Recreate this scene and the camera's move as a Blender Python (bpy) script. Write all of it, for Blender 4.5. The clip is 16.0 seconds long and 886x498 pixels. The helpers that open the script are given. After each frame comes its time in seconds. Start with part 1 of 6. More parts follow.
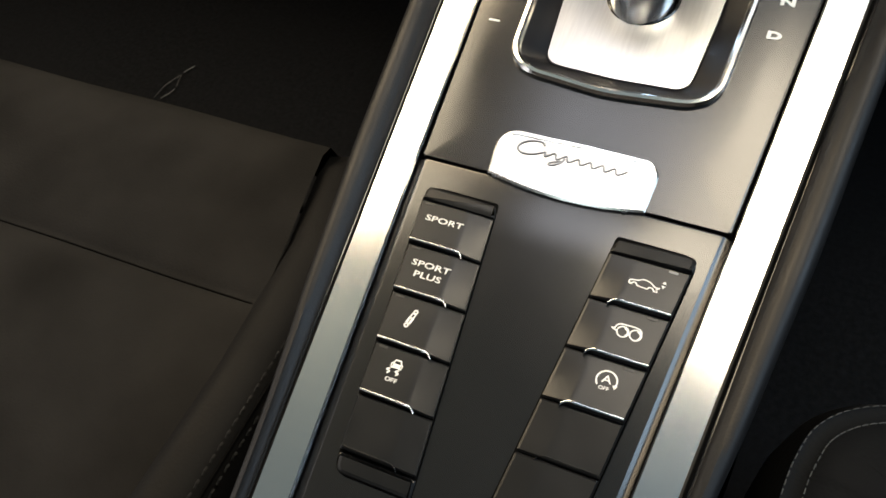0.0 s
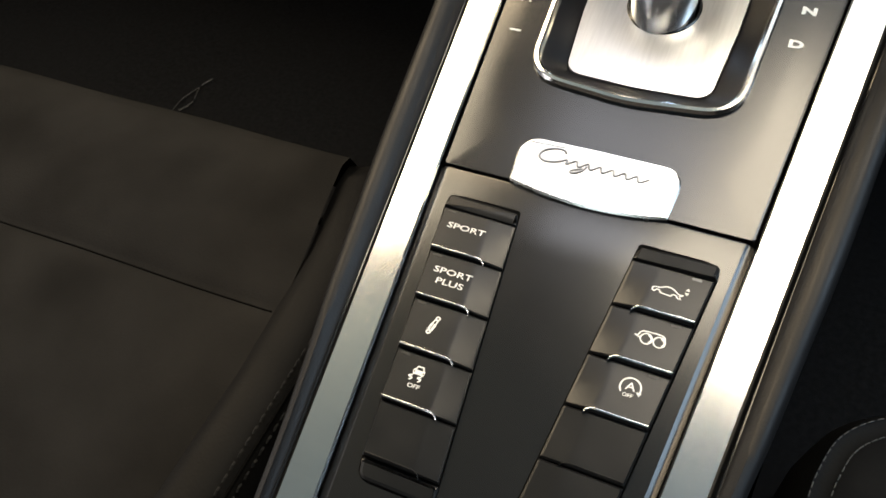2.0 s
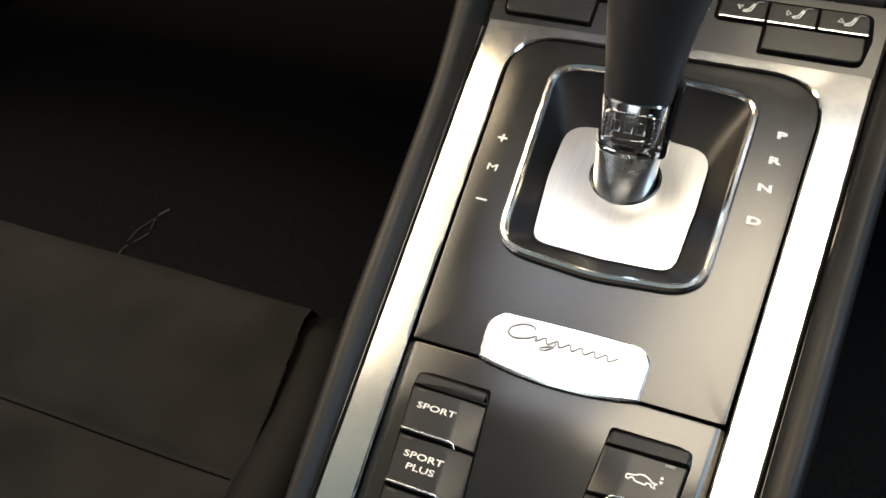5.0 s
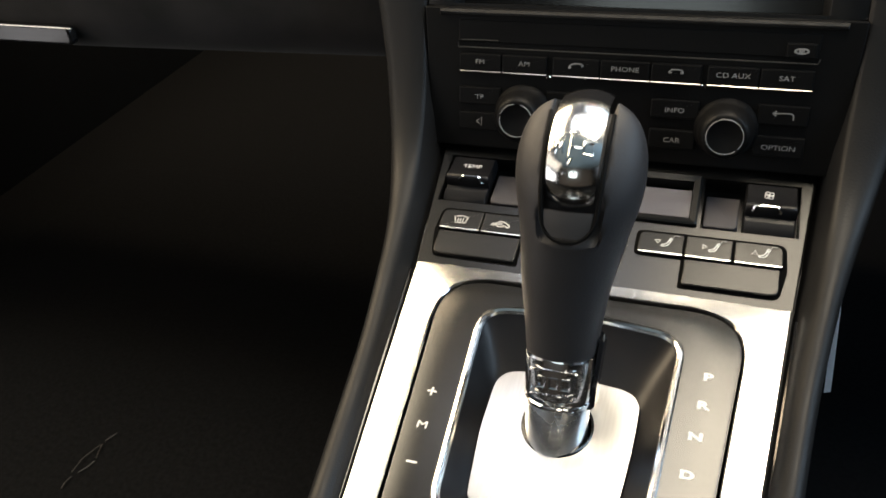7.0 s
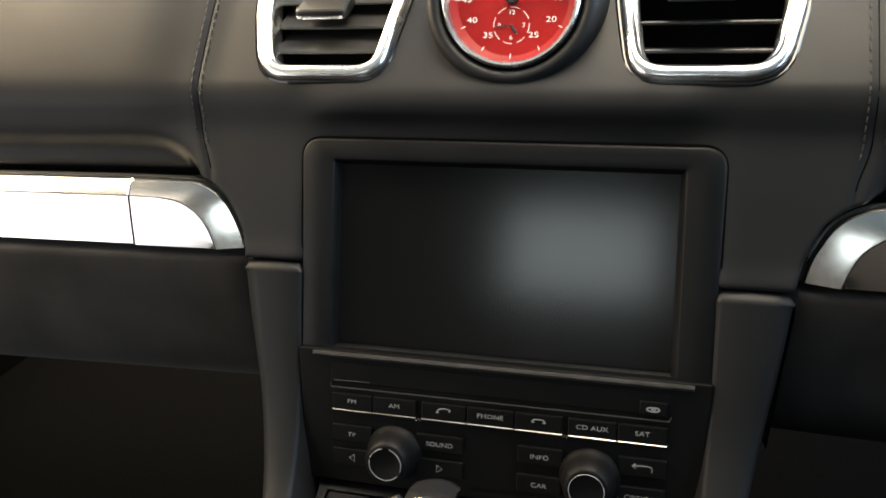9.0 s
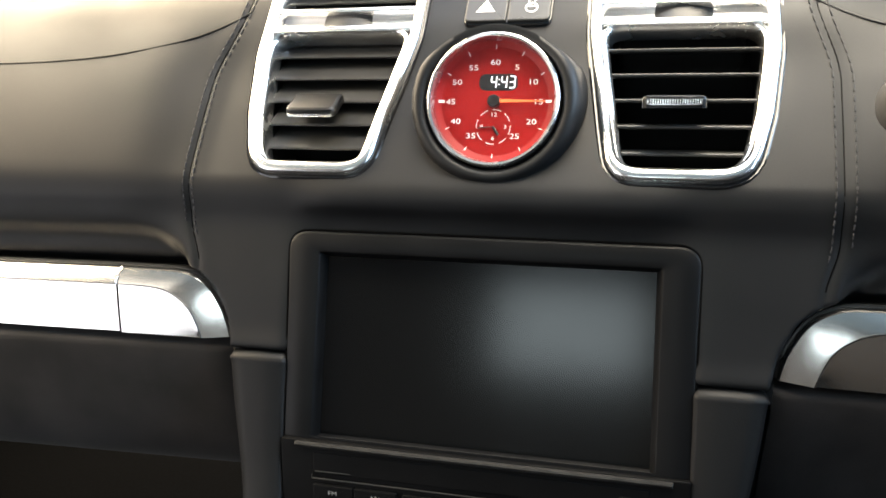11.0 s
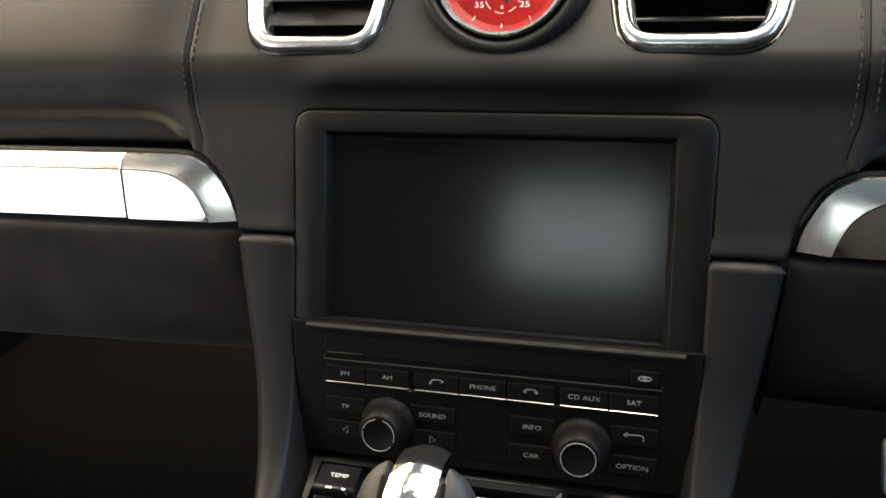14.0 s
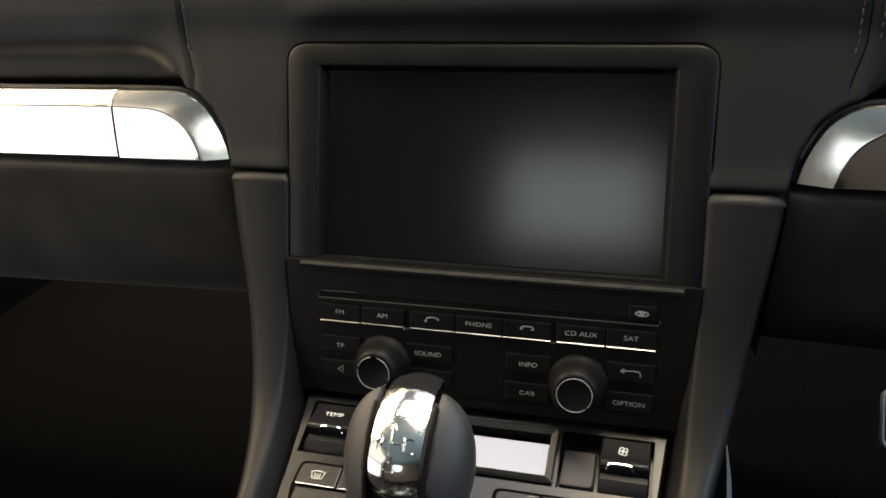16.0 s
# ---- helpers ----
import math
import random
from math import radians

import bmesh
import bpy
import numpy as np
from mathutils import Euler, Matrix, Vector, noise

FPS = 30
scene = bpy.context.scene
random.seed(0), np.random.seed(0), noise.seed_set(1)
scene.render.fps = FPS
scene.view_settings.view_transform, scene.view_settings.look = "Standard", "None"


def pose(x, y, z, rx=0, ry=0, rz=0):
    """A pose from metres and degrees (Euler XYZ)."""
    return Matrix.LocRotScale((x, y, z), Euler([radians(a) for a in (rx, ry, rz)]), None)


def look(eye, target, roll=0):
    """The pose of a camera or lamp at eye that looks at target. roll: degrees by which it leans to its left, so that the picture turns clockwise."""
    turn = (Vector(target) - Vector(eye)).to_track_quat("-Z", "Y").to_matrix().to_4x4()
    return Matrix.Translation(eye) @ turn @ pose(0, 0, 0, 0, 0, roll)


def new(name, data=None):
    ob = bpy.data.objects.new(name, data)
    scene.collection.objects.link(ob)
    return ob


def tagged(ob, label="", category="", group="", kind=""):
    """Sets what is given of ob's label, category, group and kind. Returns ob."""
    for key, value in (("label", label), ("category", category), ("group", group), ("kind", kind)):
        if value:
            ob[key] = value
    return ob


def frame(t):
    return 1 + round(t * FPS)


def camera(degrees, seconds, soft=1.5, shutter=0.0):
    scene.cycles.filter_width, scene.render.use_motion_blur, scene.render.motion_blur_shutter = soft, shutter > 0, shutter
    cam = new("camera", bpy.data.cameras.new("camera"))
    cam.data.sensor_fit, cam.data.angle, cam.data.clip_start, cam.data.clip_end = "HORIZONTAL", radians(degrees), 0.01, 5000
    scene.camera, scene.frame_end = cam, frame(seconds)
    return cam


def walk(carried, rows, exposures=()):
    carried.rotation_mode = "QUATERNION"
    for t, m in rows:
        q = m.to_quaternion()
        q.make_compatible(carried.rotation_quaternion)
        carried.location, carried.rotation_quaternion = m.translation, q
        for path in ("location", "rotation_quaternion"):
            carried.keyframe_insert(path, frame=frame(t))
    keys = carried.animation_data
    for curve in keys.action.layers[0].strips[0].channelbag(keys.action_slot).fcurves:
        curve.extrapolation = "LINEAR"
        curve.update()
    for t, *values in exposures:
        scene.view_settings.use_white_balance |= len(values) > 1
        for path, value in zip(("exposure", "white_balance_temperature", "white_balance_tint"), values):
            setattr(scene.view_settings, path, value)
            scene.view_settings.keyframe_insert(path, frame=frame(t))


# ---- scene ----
cam = camera(56.02, 16.0, soft=1.6, shutter=0.15)
# seconds, eye (m), turn (degrees)
ROWS = [
    (0.0, 0.0508, -0.4036, 0.3930, 37.90, 4.76, 23.64),
    (0.5, 0.0504, -0.4036, 0.3924, 38.50, 4.81, 23.69),
    (1.0, 0.0486, -0.4048, 0.3939, 38.48, 4.80, 23.81),
    (1.5, 0.0489, -0.4073, 0.3917, 38.70, 5.07, 24.12),
    (2.0, 0.0483, -0.4074, 0.3917, 39.06, 5.21, 24.23),
    (2.5, 0.0471, -0.4074, 0.3907, 39.07, 4.98, 24.14),
    (3.0, 0.0461, -0.4086, 0.3897, 39.51, 4.69, 24.10),
    (3.2, 0.0458, -0.4090, 0.3890, 40.12, 4.70, 24.08),
    (5.3, 0.0345, -0.3860, 0.4122, 46.70, 2.55, 21.48),
    (5.5, 0.0369, -0.3841, 0.4136, 47.87, 2.75, 21.31),
    (6.0, 0.0394, -0.3736, 0.4213, 50.72, 3.12, 20.32),
    (6.5, 0.0399, -0.3645, 0.4318, 52.83, 3.72, 19.55),
    (7.0, 0.0452, -0.3539, 0.4399, 54.95, 4.44, 18.55),
    (7.5, 0.0536, -0.3376, 0.4539, 58.30, 4.39, 17.02),
    (8.0, 0.0616, -0.3255, 0.4719, 61.95, 3.94, 15.91),
    (8.5, 0.0674, -0.3205, 0.4867, 65.01, 3.33, 15.48),
    (9.0, 0.0731, -0.3143, 0.5009, 67.73, 2.72, 15.22),
    (9.5, 0.0778, -0.3152, 0.5099, 69.93, 2.36, 15.17),
    (10.0, 0.0788, -0.3166, 0.5127, 71.62, 2.04, 15.07),
    (10.2, 0.0788, -0.3169, 0.5133, 72.65, 1.95, 14.85),
    (12.3, 0.0778, -0.3150, 0.5085, 71.58, 2.12, 15.12),
    (12.5, 0.0781, -0.3139, 0.5059, 70.43, 2.30, 15.18),
    (13.0, 0.0779, -0.3126, 0.4999, 69.35, 2.51, 14.71),
    (13.5, 0.0795, -0.3133, 0.4956, 68.17, 2.80, 14.80),
    (14.0, 0.0767, -0.3163, 0.4946, 66.78, 2.90, 15.10),
    (14.5, 0.0797, -0.3150, 0.4882, 66.06, 2.99, 15.28),
    (15.0, 0.0782, -0.3164, 0.4871, 65.66, 2.91, 15.04),
    (15.5, 0.0793, -0.3159, 0.4831, 65.05, 3.03, 15.30),
    (16.0, 0.0787, -0.3179, 0.4770, 64.96, 2.89, 15.17),
]
# the filming camera opens up as it leaves the bright aluminium
EXPOSURES = [(0.0, -0.6, 6500, 10), (3.0, -0.6, 6500, 10), (5.5, -0.58, 6500, 10), (7.0, -0.35, 6500, 10), (8.0, 0.02, 6500, 10), (8.5, -0.15, 6500, 10), (9.5, 0.22, 6400, 10), (10.0, 0.22, 6250, 10), (12.3, 0.08, 6180, 10), (12.5, -0.03, 6150, 10), (13.0, 0.0, 6180, 10), (14.5, -0.04, 6550, 10), (15.5, -0.12, 6750, 10), (16.0, -0.14, 6800, 10)]
walk(cam, [(t, pose(x, y, z, a, b, c)) for t, x, y, z, a, b, c in ROWS], EXPOSURES)

# ---- world and light ----
Z0 = 0.31          # the screen's ledge lies this far above the cabin floor

world = bpy.data.worlds.new("showroom_light")
scene.world = world
world.use_nodes = True
world.node_tree.nodes["Background"].inputs["Color"].default_value = (0.80, 0.88, 1.0, 1)
world.node_tree.nodes["Background"].inputs["Strength"].default_value = 0.21


def window_light(name, eye, target, w, h, power, colour):
    data = bpy.data.lights.new(name, "AREA")
    data.shape, data.size, data.size_y = "RECTANGLE", w, h
    data.energy, data.color = power, colour
    ob = new(name, data)
    ob.matrix_world = look(eye, target)
    return ob


window_light("windscreen_light_upper_right", (0.14, 0.048, Z0 + 0.61), (0.12, -0.042, Z0 - 0.10), 0.28, 0.335, 8.2, (1.0, 0.875, 0.67))
window_light("windscreen_light_upper_middle", (-0.11, 0.06, Z0 + 0.61), (-0.11, -0.02, Z0 - 0.10), 0.21, 0.18, 1.05, (0.92, 0.93, 1.0))
window_light("windscreen_light_upper_left", (-0.545, 0.065, Z0 + 0.60), (-0.465, 0.065, Z0 - 0.10), 0.31, 0.31, 5.0, (1.0, 0.85, 0.60))
window_light("windscreen_light_lower_left", (-0.50, 0.375, Z0 + 0.56), (-0.50, 0.26, Z0 + 0.00), 0.33, 0.28, 7.4, (1.0, 0.78, 0.50))
window_light("windscreen_light_lower_right", (0.26, 0.385, Z0 + 0.56), (0.26, 0.27, Z0 + 0.00), 0.66, 0.28, 1.2, (0.80, 0.90, 1.0))
window_light("side_window_light_right", (0.68, 0.05, Z0 + 0.36), (0.0, 0.0, Z0 + 0.10), 0.75, 0.36, 11.5, (0.60, 0.80, 1.0))
window_light("side_window_light_left", (-0.68, 0.16, Z0 + 0.42), (-0.25, 0.12, Z0 + 0.17), 0.75, 0.33, 15.5, (1.0, 0.79, 0.52))
window_light("side_window_light_left_rear", (-0.69, -0.62, Z0 + 0.40), (0.0, -0.3, Z0 + 0.15), 0.60, 0.34, 1.0, (1.0, 0.88, 0.72))
# fill lamp added low on the left to brighten the dash pad
window_light("added_fill_light_left", (-0.70, -0.62, Z0 - 0.02), (0.0, -0.62, Z0 - 0.02), 0.70, 0.36, 2.35, (1.0, 0.96, 0.95))
window_light("rear_window_light", (-0.094, -1.245, Z0 + 0.318), (-0.09, 0.0, Z0 + 0.308), 0.29, 0.17, 1.0, (0.86, 0.97, 0.96))


# ---- materials ----
def material(name, base, rough, metal=0.0, var=0.15, scale=60.0, bump=0.0, bump_scale=900.0, rough_var=0.1,
             stretch=(1, 1, 1), sheen=0.0, coat=0.0, specular=0.5, emit=0.0, aniso=0.0, pattern="noise"):
    m = bpy.data.materials.new(name)
    m.use_nodes = True
    n, l = m.node_tree.nodes, m.node_tree.links
    b = n["Principled BSDF"]
    b.inputs["Metallic"].default_value = metal
    b.inputs["Sheen Weight"].default_value = sheen
    b.inputs["Coat Weight"].default_value = coat
    b.inputs["Specular IOR Level"].default_value = specular
    b.inputs["Anisotropic"].default_value = aniso
    tc = n.new("ShaderNodeTexCoord")
    mp = n.new("ShaderNodeMapping")
    mp.inputs["Scale"].default_value = stretch
    l.new(tc.outputs["Object"], mp.inputs["Vector"])
    big = n.new("ShaderNodeTexNoise")
    big.inputs["Scale"].default_value = scale
    big.inputs["Detail"].default_value = 6
    l.new(mp.outputs["Vector"], big.inputs["Vector"])
    ramp = n.new("ShaderNodeMapRange")
    ramp.inputs["From Min"].default_value, ramp.inputs["From Max"].default_value = 0.3, 0.7
    ramp.inputs["To Min"].default_value, ramp.inputs["To Max"].default_value = 1 - var, 1 + var
    l.new(big.outputs["Fac"], ramp.inputs["Value"])
    mix = n.new("ShaderNodeVectorMath")
    mix.operation = "SCALE"
    mix.inputs[0].default_value = base
    l.new(ramp.outputs["Result"], mix.inputs["Scale"])
    l.new(mix.outputs["Vector"], b.inputs["Base Color"])
    rr = n.new("ShaderNodeMapRange")
    rr.inputs["From Min"].default_value, rr.inputs["From Max"].default_value = 0.3, 0.7
    rr.inputs["To Min"].default_value, rr.inputs["To Max"].default_value = rough * (1 - rough_var), min(1, rough * (1 + rough_var))
    l.new(big.outputs["Fac"], rr.inputs["Value"])
    l.new(rr.outputs["Result"], b.inputs["Roughness"])
    if bump:
        if pattern == "noise":
            fine = n.new("ShaderNodeTexNoise")
            fine.inputs["Detail"].default_value = 3
            out = "Fac"
        else:
            fine = n.new("ShaderNodeTexVoronoi")
            fine.feature = "SMOOTH_F1"
            out = "Distance"
        fine.inputs["Scale"].default_value = bump_scale
        l.new(mp.outputs["Vector"], fine.inputs["Vector"])
        bp = n.new("ShaderNodeBump")
        bp.inputs["Strength"].default_value = bump
        bp.inputs["Distance"].default_value = 0.0004
        l.new(fine.outputs[out], bp.inputs["Height"])
        l.new(bp.outputs["Normal"], b.inputs["Normal"])
    if emit:
        b.inputs["Emission Color"].default_value = (*base, 1)
        b.inputs["Emission Strength"].default_value = emit
    return m


PLASTIC = material("soft_black_plastic", (0.018, 0.0175, 0.0165), 0.42, var=0.10, scale=35, bump=0.05, bump_scale=2600)
PANEL = material("satin_panel_lacquer", (0.0080, 0.0079, 0.0078), 0.205, var=0.06, scale=25, bump=0.012, bump_scale=3000)
FASCIA = material("matt_fascia_lacquer", (0.0052, 0.0051, 0.0050), 0.24, specular=0.25, var=0.06, scale=25, bump=0.012, bump_scale=3000)
SCOOP = material("grey_black_pad", (0.034, 0.032, 0.036), 0.5, specular=0.3, var=0.08, scale=60)
KEY = material("matt_black_key", (0.0055, 0.0057, 0.0061), 0.32, specular=0.28, var=0.08, scale=80, bump=0.05, bump_scale=3000)
RADIO = material("radio_black_plastic", (0.0030, 0.0030, 0.0032), 0.46, specular=0.12, var=0.1, scale=50, bump=0.05, bump_scale=2600)
TONGUE = material("satin_grey_plastic", (0.045, 0.043, 0.043), 0.5, var=0.08, scale=60, bump=0.04, bump_scale=2600)
BEZEL = material("grey_black_screen_surround", (0.0038, 0.0039, 0.0043), 0.44, specular=0.18, var=0.1, scale=50, bump=0.05, bump_scale=2600)
LEDGE = material("grey_black_ledge", (0.017, 0.0165, 0.016), 0.55, specular=0.3, var=0.4, scale=120, bump=0.08, bump_scale=2000)
ROCKER = material("smooth_black_switch", (0.007, 0.007, 0.008), 0.34, specular=0.2, var=0.08, scale=60)
GLOSS = material("gloss_black_plastic", (0.010, 0.010, 0.011), 0.12, var=0.1, scale=40)
FUNNEL = material("smooth_black_gate_lining", (0.005, 0.005, 0.0065), 0.36, specular=0.3, var=0.1, scale=40)
ALU = material("brushed_aluminium", (0.76, 0.76, 0.75), 0.17, metal=1.0, var=0.025, scale=70, bump=0.008, bump_scale=600,
               stretch=(1, 14, 1), rough_var=0.06)
ALUCROSS = material("brushed_aluminium_across", (0.44, 0.44, 0.435), 0.31, metal=1.0, var=0.06, scale=70, bump=0.008, bump_scale=600,
                    stretch=(14, 1, 1), rough_var=0.06)
STRIP = material("satin_aluminium_strip", (0.78, 0.77, 0.75), 0.22, metal=1.0, var=0.03, scale=40)
RINGCHROME = material("ring_chrome", (0.85, 0.85, 0.84), 0.17, metal=1.0, var=0.03, scale=60)
LIP = material("thin_lip_chrome", (0.30, 0.285, 0.25), 0.30, metal=1.0, var=0.5, scale=30)
CHROME = material("polished_chrome", (0.82, 0.82, 0.82), 0.07, metal=1.0, var=0.03, scale=60)
SATIN = material("satin_chrome", (0.80, 0.80, 0.80), 0.26, metal=1.0, var=0.03, scale=60)
SHAFT = material("polished_lever_steel", (0.70, 0.72, 0.75), 0.26, metal=1.0, var=0.03, scale=60)
GREYSILVER = material("dull_silver", (0.62, 0.61, 0.60), 0.36, metal=1.0, var=0.05, scale=60)
DARKCHROME = material("dark_chrome", (0.50, 0.51, 0.53), 0.16, metal=1.0, var=0.05, scale=60)
LEATHER = material("black_leather", (0.0074, 0.0076, 0.0083), 0.50, specular=0.29, var=0.12, scale=25, bump=0.06, bump_scale=1700, pattern="cells", rough_var=0.12)
SHIELD = material("worn_chrome", (0.78, 0.78, 0.77), 0.15, metal=1.0, var=0.06, scale=60, rough_var=0.05)
KNOBLEATHER = material("smooth_black_leather", (0.0140, 0.0132, 0.0150), 0.60, var=0.14, scale=60, bump=0.12, bump_scale=1100, pattern="cells")
RAIL = material("grained_black_rail", (0.0062, 0.0063, 0.0068), 0.52, specular=0.24, var=0.08, scale=40, bump=0.15, bump_scale=1400, pattern="cells")
SUEDE = material("dark_grey_suede", (0.0120, 0.0115, 0.0110), 1.0, var=0.32, scale=24, bump=0.5, bump_scale=900, sheen=0.0, specular=0.03)
SEATLEATHER = material("seat_side_leather", (0.0036, 0.0035, 0.0035), 0.66, specular=0.1, var=0.15, scale=25, bump=0.25, bump_scale=800, pattern="cells")
KNEE = material("black_knee_suede", (0.018, 0.0165, 0.0162), 0.95, var=0.4, scale=26, bump=0.3, bump_scale=1500, specular=0.1)
GLOVESUEDE = material("dark_suede_lid", (0.019, 0.0172, 0.0165), 0.95, var=0.5, scale=26, bump=0.3, bump_scale=1500, sheen=0.1, specular=0.15)
CARPET = material("black_carpet", (0.0058, 0.0060, 0.0066), 1.0, var=0.4, scale=300, bump=0.6, bump_scale=1800, specular=0.02)
LINER = material("grey_headlining", (0.25, 0.34, 0.39), 0.95, var=0.1, scale=60, bump=0.2, bump_scale=1200)
DOORTRIM = material("dark_door_trim", (0.006, 0.006, 0.006), 0.8, specular=0.08, var=0.1, scale=30)
SCREEN = material("matt_display_glass", (0.0042, 0.0046, 0.0050), 0.155, var=0.03, scale=30, rough_var=0.03, specular=0.33)
LCD = material("grey_liquid_crystal_display", (0.085, 0.082, 0.092), 0.085, var=0.03, scale=30, specular=1.0)
PRINT = material("white_print", (0.72, 0.72, 0.70), 0.6, var=0.05, scale=200)
GREYPRINT = material("grey_print", (0.20, 0.20, 0.20), 0.6, var=0.05, scale=200)
RED = material("red_dial", (0.19, 0.0035, 0.0030), 0.45, specular=0.2, var=0.04, scale=90, bump=0.03, bump_scale=1500, coat=0.05)
LIGHTRED = material("light_red_dial_rim", (0.21, 0.008, 0.008), 0.40, specular=0.25, var=0.04, scale=90)
ORANGE = material("orange_needle", (0.85, 0.16, 0.04), 0.4, var=0.03, scale=90)
BLACKINK = material("black_dial_ink", (0.008, 0.008, 0.008), 0.35, var=0.03, scale=90)
DIGITS = material("lit_white_digits", (0.9, 0.9, 0.9), 0.5, var=0.0, scale=90, emit=0.7)
THREAD = material("grey_stitching_thread", (0.026, 0.0255, 0.026), 0.8, var=0.2, scale=400)
BLACKTHREAD = material("black_thread", (0.004, 0.004, 0.004), 0.9, var=0.2, scale=400)
BULKHEAD = material("beige_for_reflections", (0.06, 0.05, 0.042), 0.9, var=0.15, scale=12, bump=0.2, bump_scale=700)
# steel with its glint put into a pale, half-metal colour
BLADE = material("steel_painted_bright", (0.88, 0.88, 0.88), 0.55, metal=0.5, var=0.05, scale=60)
RELIEF = material("grey_silver_relief", (0.20, 0.215, 0.235), 0.40, metal=1.0, var=0.05, scale=60)
PALETHREAD = material("pale_stitching_thread", (0.075, 0.072, 0.066), 0.8, var=0.2, scale=400)
# near-black that puts the shade of gaps and seams into the colour
GAP = material("gap_shade_black", (0.002, 0.002, 0.002), 0.95, var=0.0, scale=50, specular=0.05)
RUBBER = material("black_rubber", (0.02, 0.02, 0.02), 0.7, var=0.1, scale=120)


def glass_material():
    m = bpy.data.materials.new("clear_glass")
    m.use_nodes = True
    b = m.node_tree.nodes["Principled BSDF"]
    b.inputs["Base Color"].default_value = (0.95, 0.97, 0.97, 1)
    b.inputs["Roughness"].default_value = 0.02
    b.inputs["Transmission Weight"].default_value = 1.0
    b.inputs["IOR"].default_value = 1.2
    return m


GLASS = glass_material()


# ---- building helpers (millimetres in a thing's own frame) ----
MM = 0.001


def slope(y, z, degrees, x=0.0):
    """A frame whose first axis runs across the car, its second up a face that rises at so many degrees."""
    return Matrix.Translation((x, y, z + Z0)) @ Matrix.Rotation(radians(degrees), 4, "X")


CONSOLE = slope(-0.2420, -0.1244, 11.88)
CLIMATE = slope(-0.0855, -0.0943, 20.20)
DECK = slope(-0.0039, -0.0221, 78.0)
CAR = Matrix.Translation((0, 0, Z0))


def thing(name, m, label, category, group="", kind=""):
    ob = new(name)
    ob.matrix_world = m
    ob.empty_display_size = 0.01
    return tagged(ob, label, category, group, kind)


def part(name, bm, mat, parent=None, label="", smooth=22, kind=""):
    """Links a bmesh, drawn in millimetres, as one mesh object under a thing or under a part."""
    bmesh.ops.remove_doubles(bm, verts=bm.verts, dist=0.002)
    bmesh.ops.recalc_face_normals(bm, faces=bm.faces)
    for v in bm.verts:
        v.co *= MM
    for f in bm.faces:
        f.smooth = True
    for e in bm.edges:
        if len(e.link_faces) == 2 and e.calc_face_angle(0) > radians(smooth):
            e.smooth = False
    me = bpy.data.meshes.new(name)
    bm.to_mesh(me)
    bm.free()
    me.materials.append(mat)
    ob = new(name, me)
    if parent is not None:
        ob.parent = parent
    if label or kind:
        tagged(ob, label, kind=kind)
    return ob


def ease(a, b, x):
    t = max(0.0, min(1.0, (x - a) / (b - a)))
    return t * t * (3 - 2 * t)


def rounded(points, radius, n=5):
    """A closed outline with its corners rounded; radius one number or one a corner."""
    out = []
    k = len(points)
    for i, p in enumerate(points):
        r = radius[i] if isinstance(radius, (list, tuple)) else radius
        p = Vector(p)
        a, b = Vector(points[i - 1]) - p, Vector(points[(i + 1) % k]) - p
        la, lb = a.length, b.length
        a.normalize(), b.normalize()
        half = a.angle(b) / 2
        d = min(r / max(math.tan(half), 1e-4), la * 0.49, lb * 0.49)
        p0, p1 = p + a * d, p + b * d
        for j in range(n + 1):
            t = j / n
            out.append((1 - t) ** 2 * p0 + 2 * t * (1 - t) * p + t * t * p1)
    return [tuple(v) for v in out]


def rrect(x0, y0, x1, y1, r, n=5):
    return rounded([(x0, y0), (x1, y0), (x1, y1), (x0, y1)], r, n)


def area2(pts):
    return sum(pts[i - 1][0] * pts[i][1] - pts[i][0] * pts[i - 1][1] for i in range(len(pts)))


def inset(pts, d):
    """The outline moved inwards by d."""
    k = len(pts)
    s = 1 if area2(pts) > 0 else -1
    out = []
    for i in range(k):
        p, a, b = Vector(pts[i]), Vector(pts[i - 1]), Vector(pts[(i + 1) % k])
        t1, t2 = (p - a), (b - p)
        if t1.length < 1e-6:
            t1 = t2
        if t2.length < 1e-6:
            t2 = t1
        n1, n2 = Vector((-t1.y, t1.x)).normalized() * s, Vector((-t2.y, t2.x)).normalized() * s
        m = n1 + n2
        if m.length < 1e-6:
            m = n1
        m.normalize()
        out.append(tuple(p + m * (d / max(m.dot(n1), 0.35))))
    return out


def loops(bm, rings, closed=True, cap0=False, cap1=False):
    """Joins rows of points into a skin."""
    rows = [[bm.verts.new(p) for p in r] for r in rings]
    k = len(rows[0])
    for a, b in zip(rows, rows[1:]):
        for i in range(k if closed else k - 1):
            j = (i + 1) % k
            bm.faces.new((a[i], a[j], b[j], b[i]))
    if cap0:
        bm.faces.new(rows[0])
    if cap1:
        bm.faces.new(rows[-1])
    return rows


def slab(bm, pts, z0, z1, bevel=0.6, height=None):
    """A plate with a rounded upper edge. height(x, y) adds to the upper face."""
    h = height or (lambda x, y: 0.0)
    up = lambda o, z: [(x, y, z + h(x, y)) for x, y in o]
    lo = [(x, y, z0) for x, y in pts]
    i1, i2 = inset(pts, bevel * 0.3), inset(pts, bevel)
    loops(bm, [lo, up(pts, z1 - bevel), up(i1, z1 - bevel * 0.3), up(i2, z1)], True, True, True)


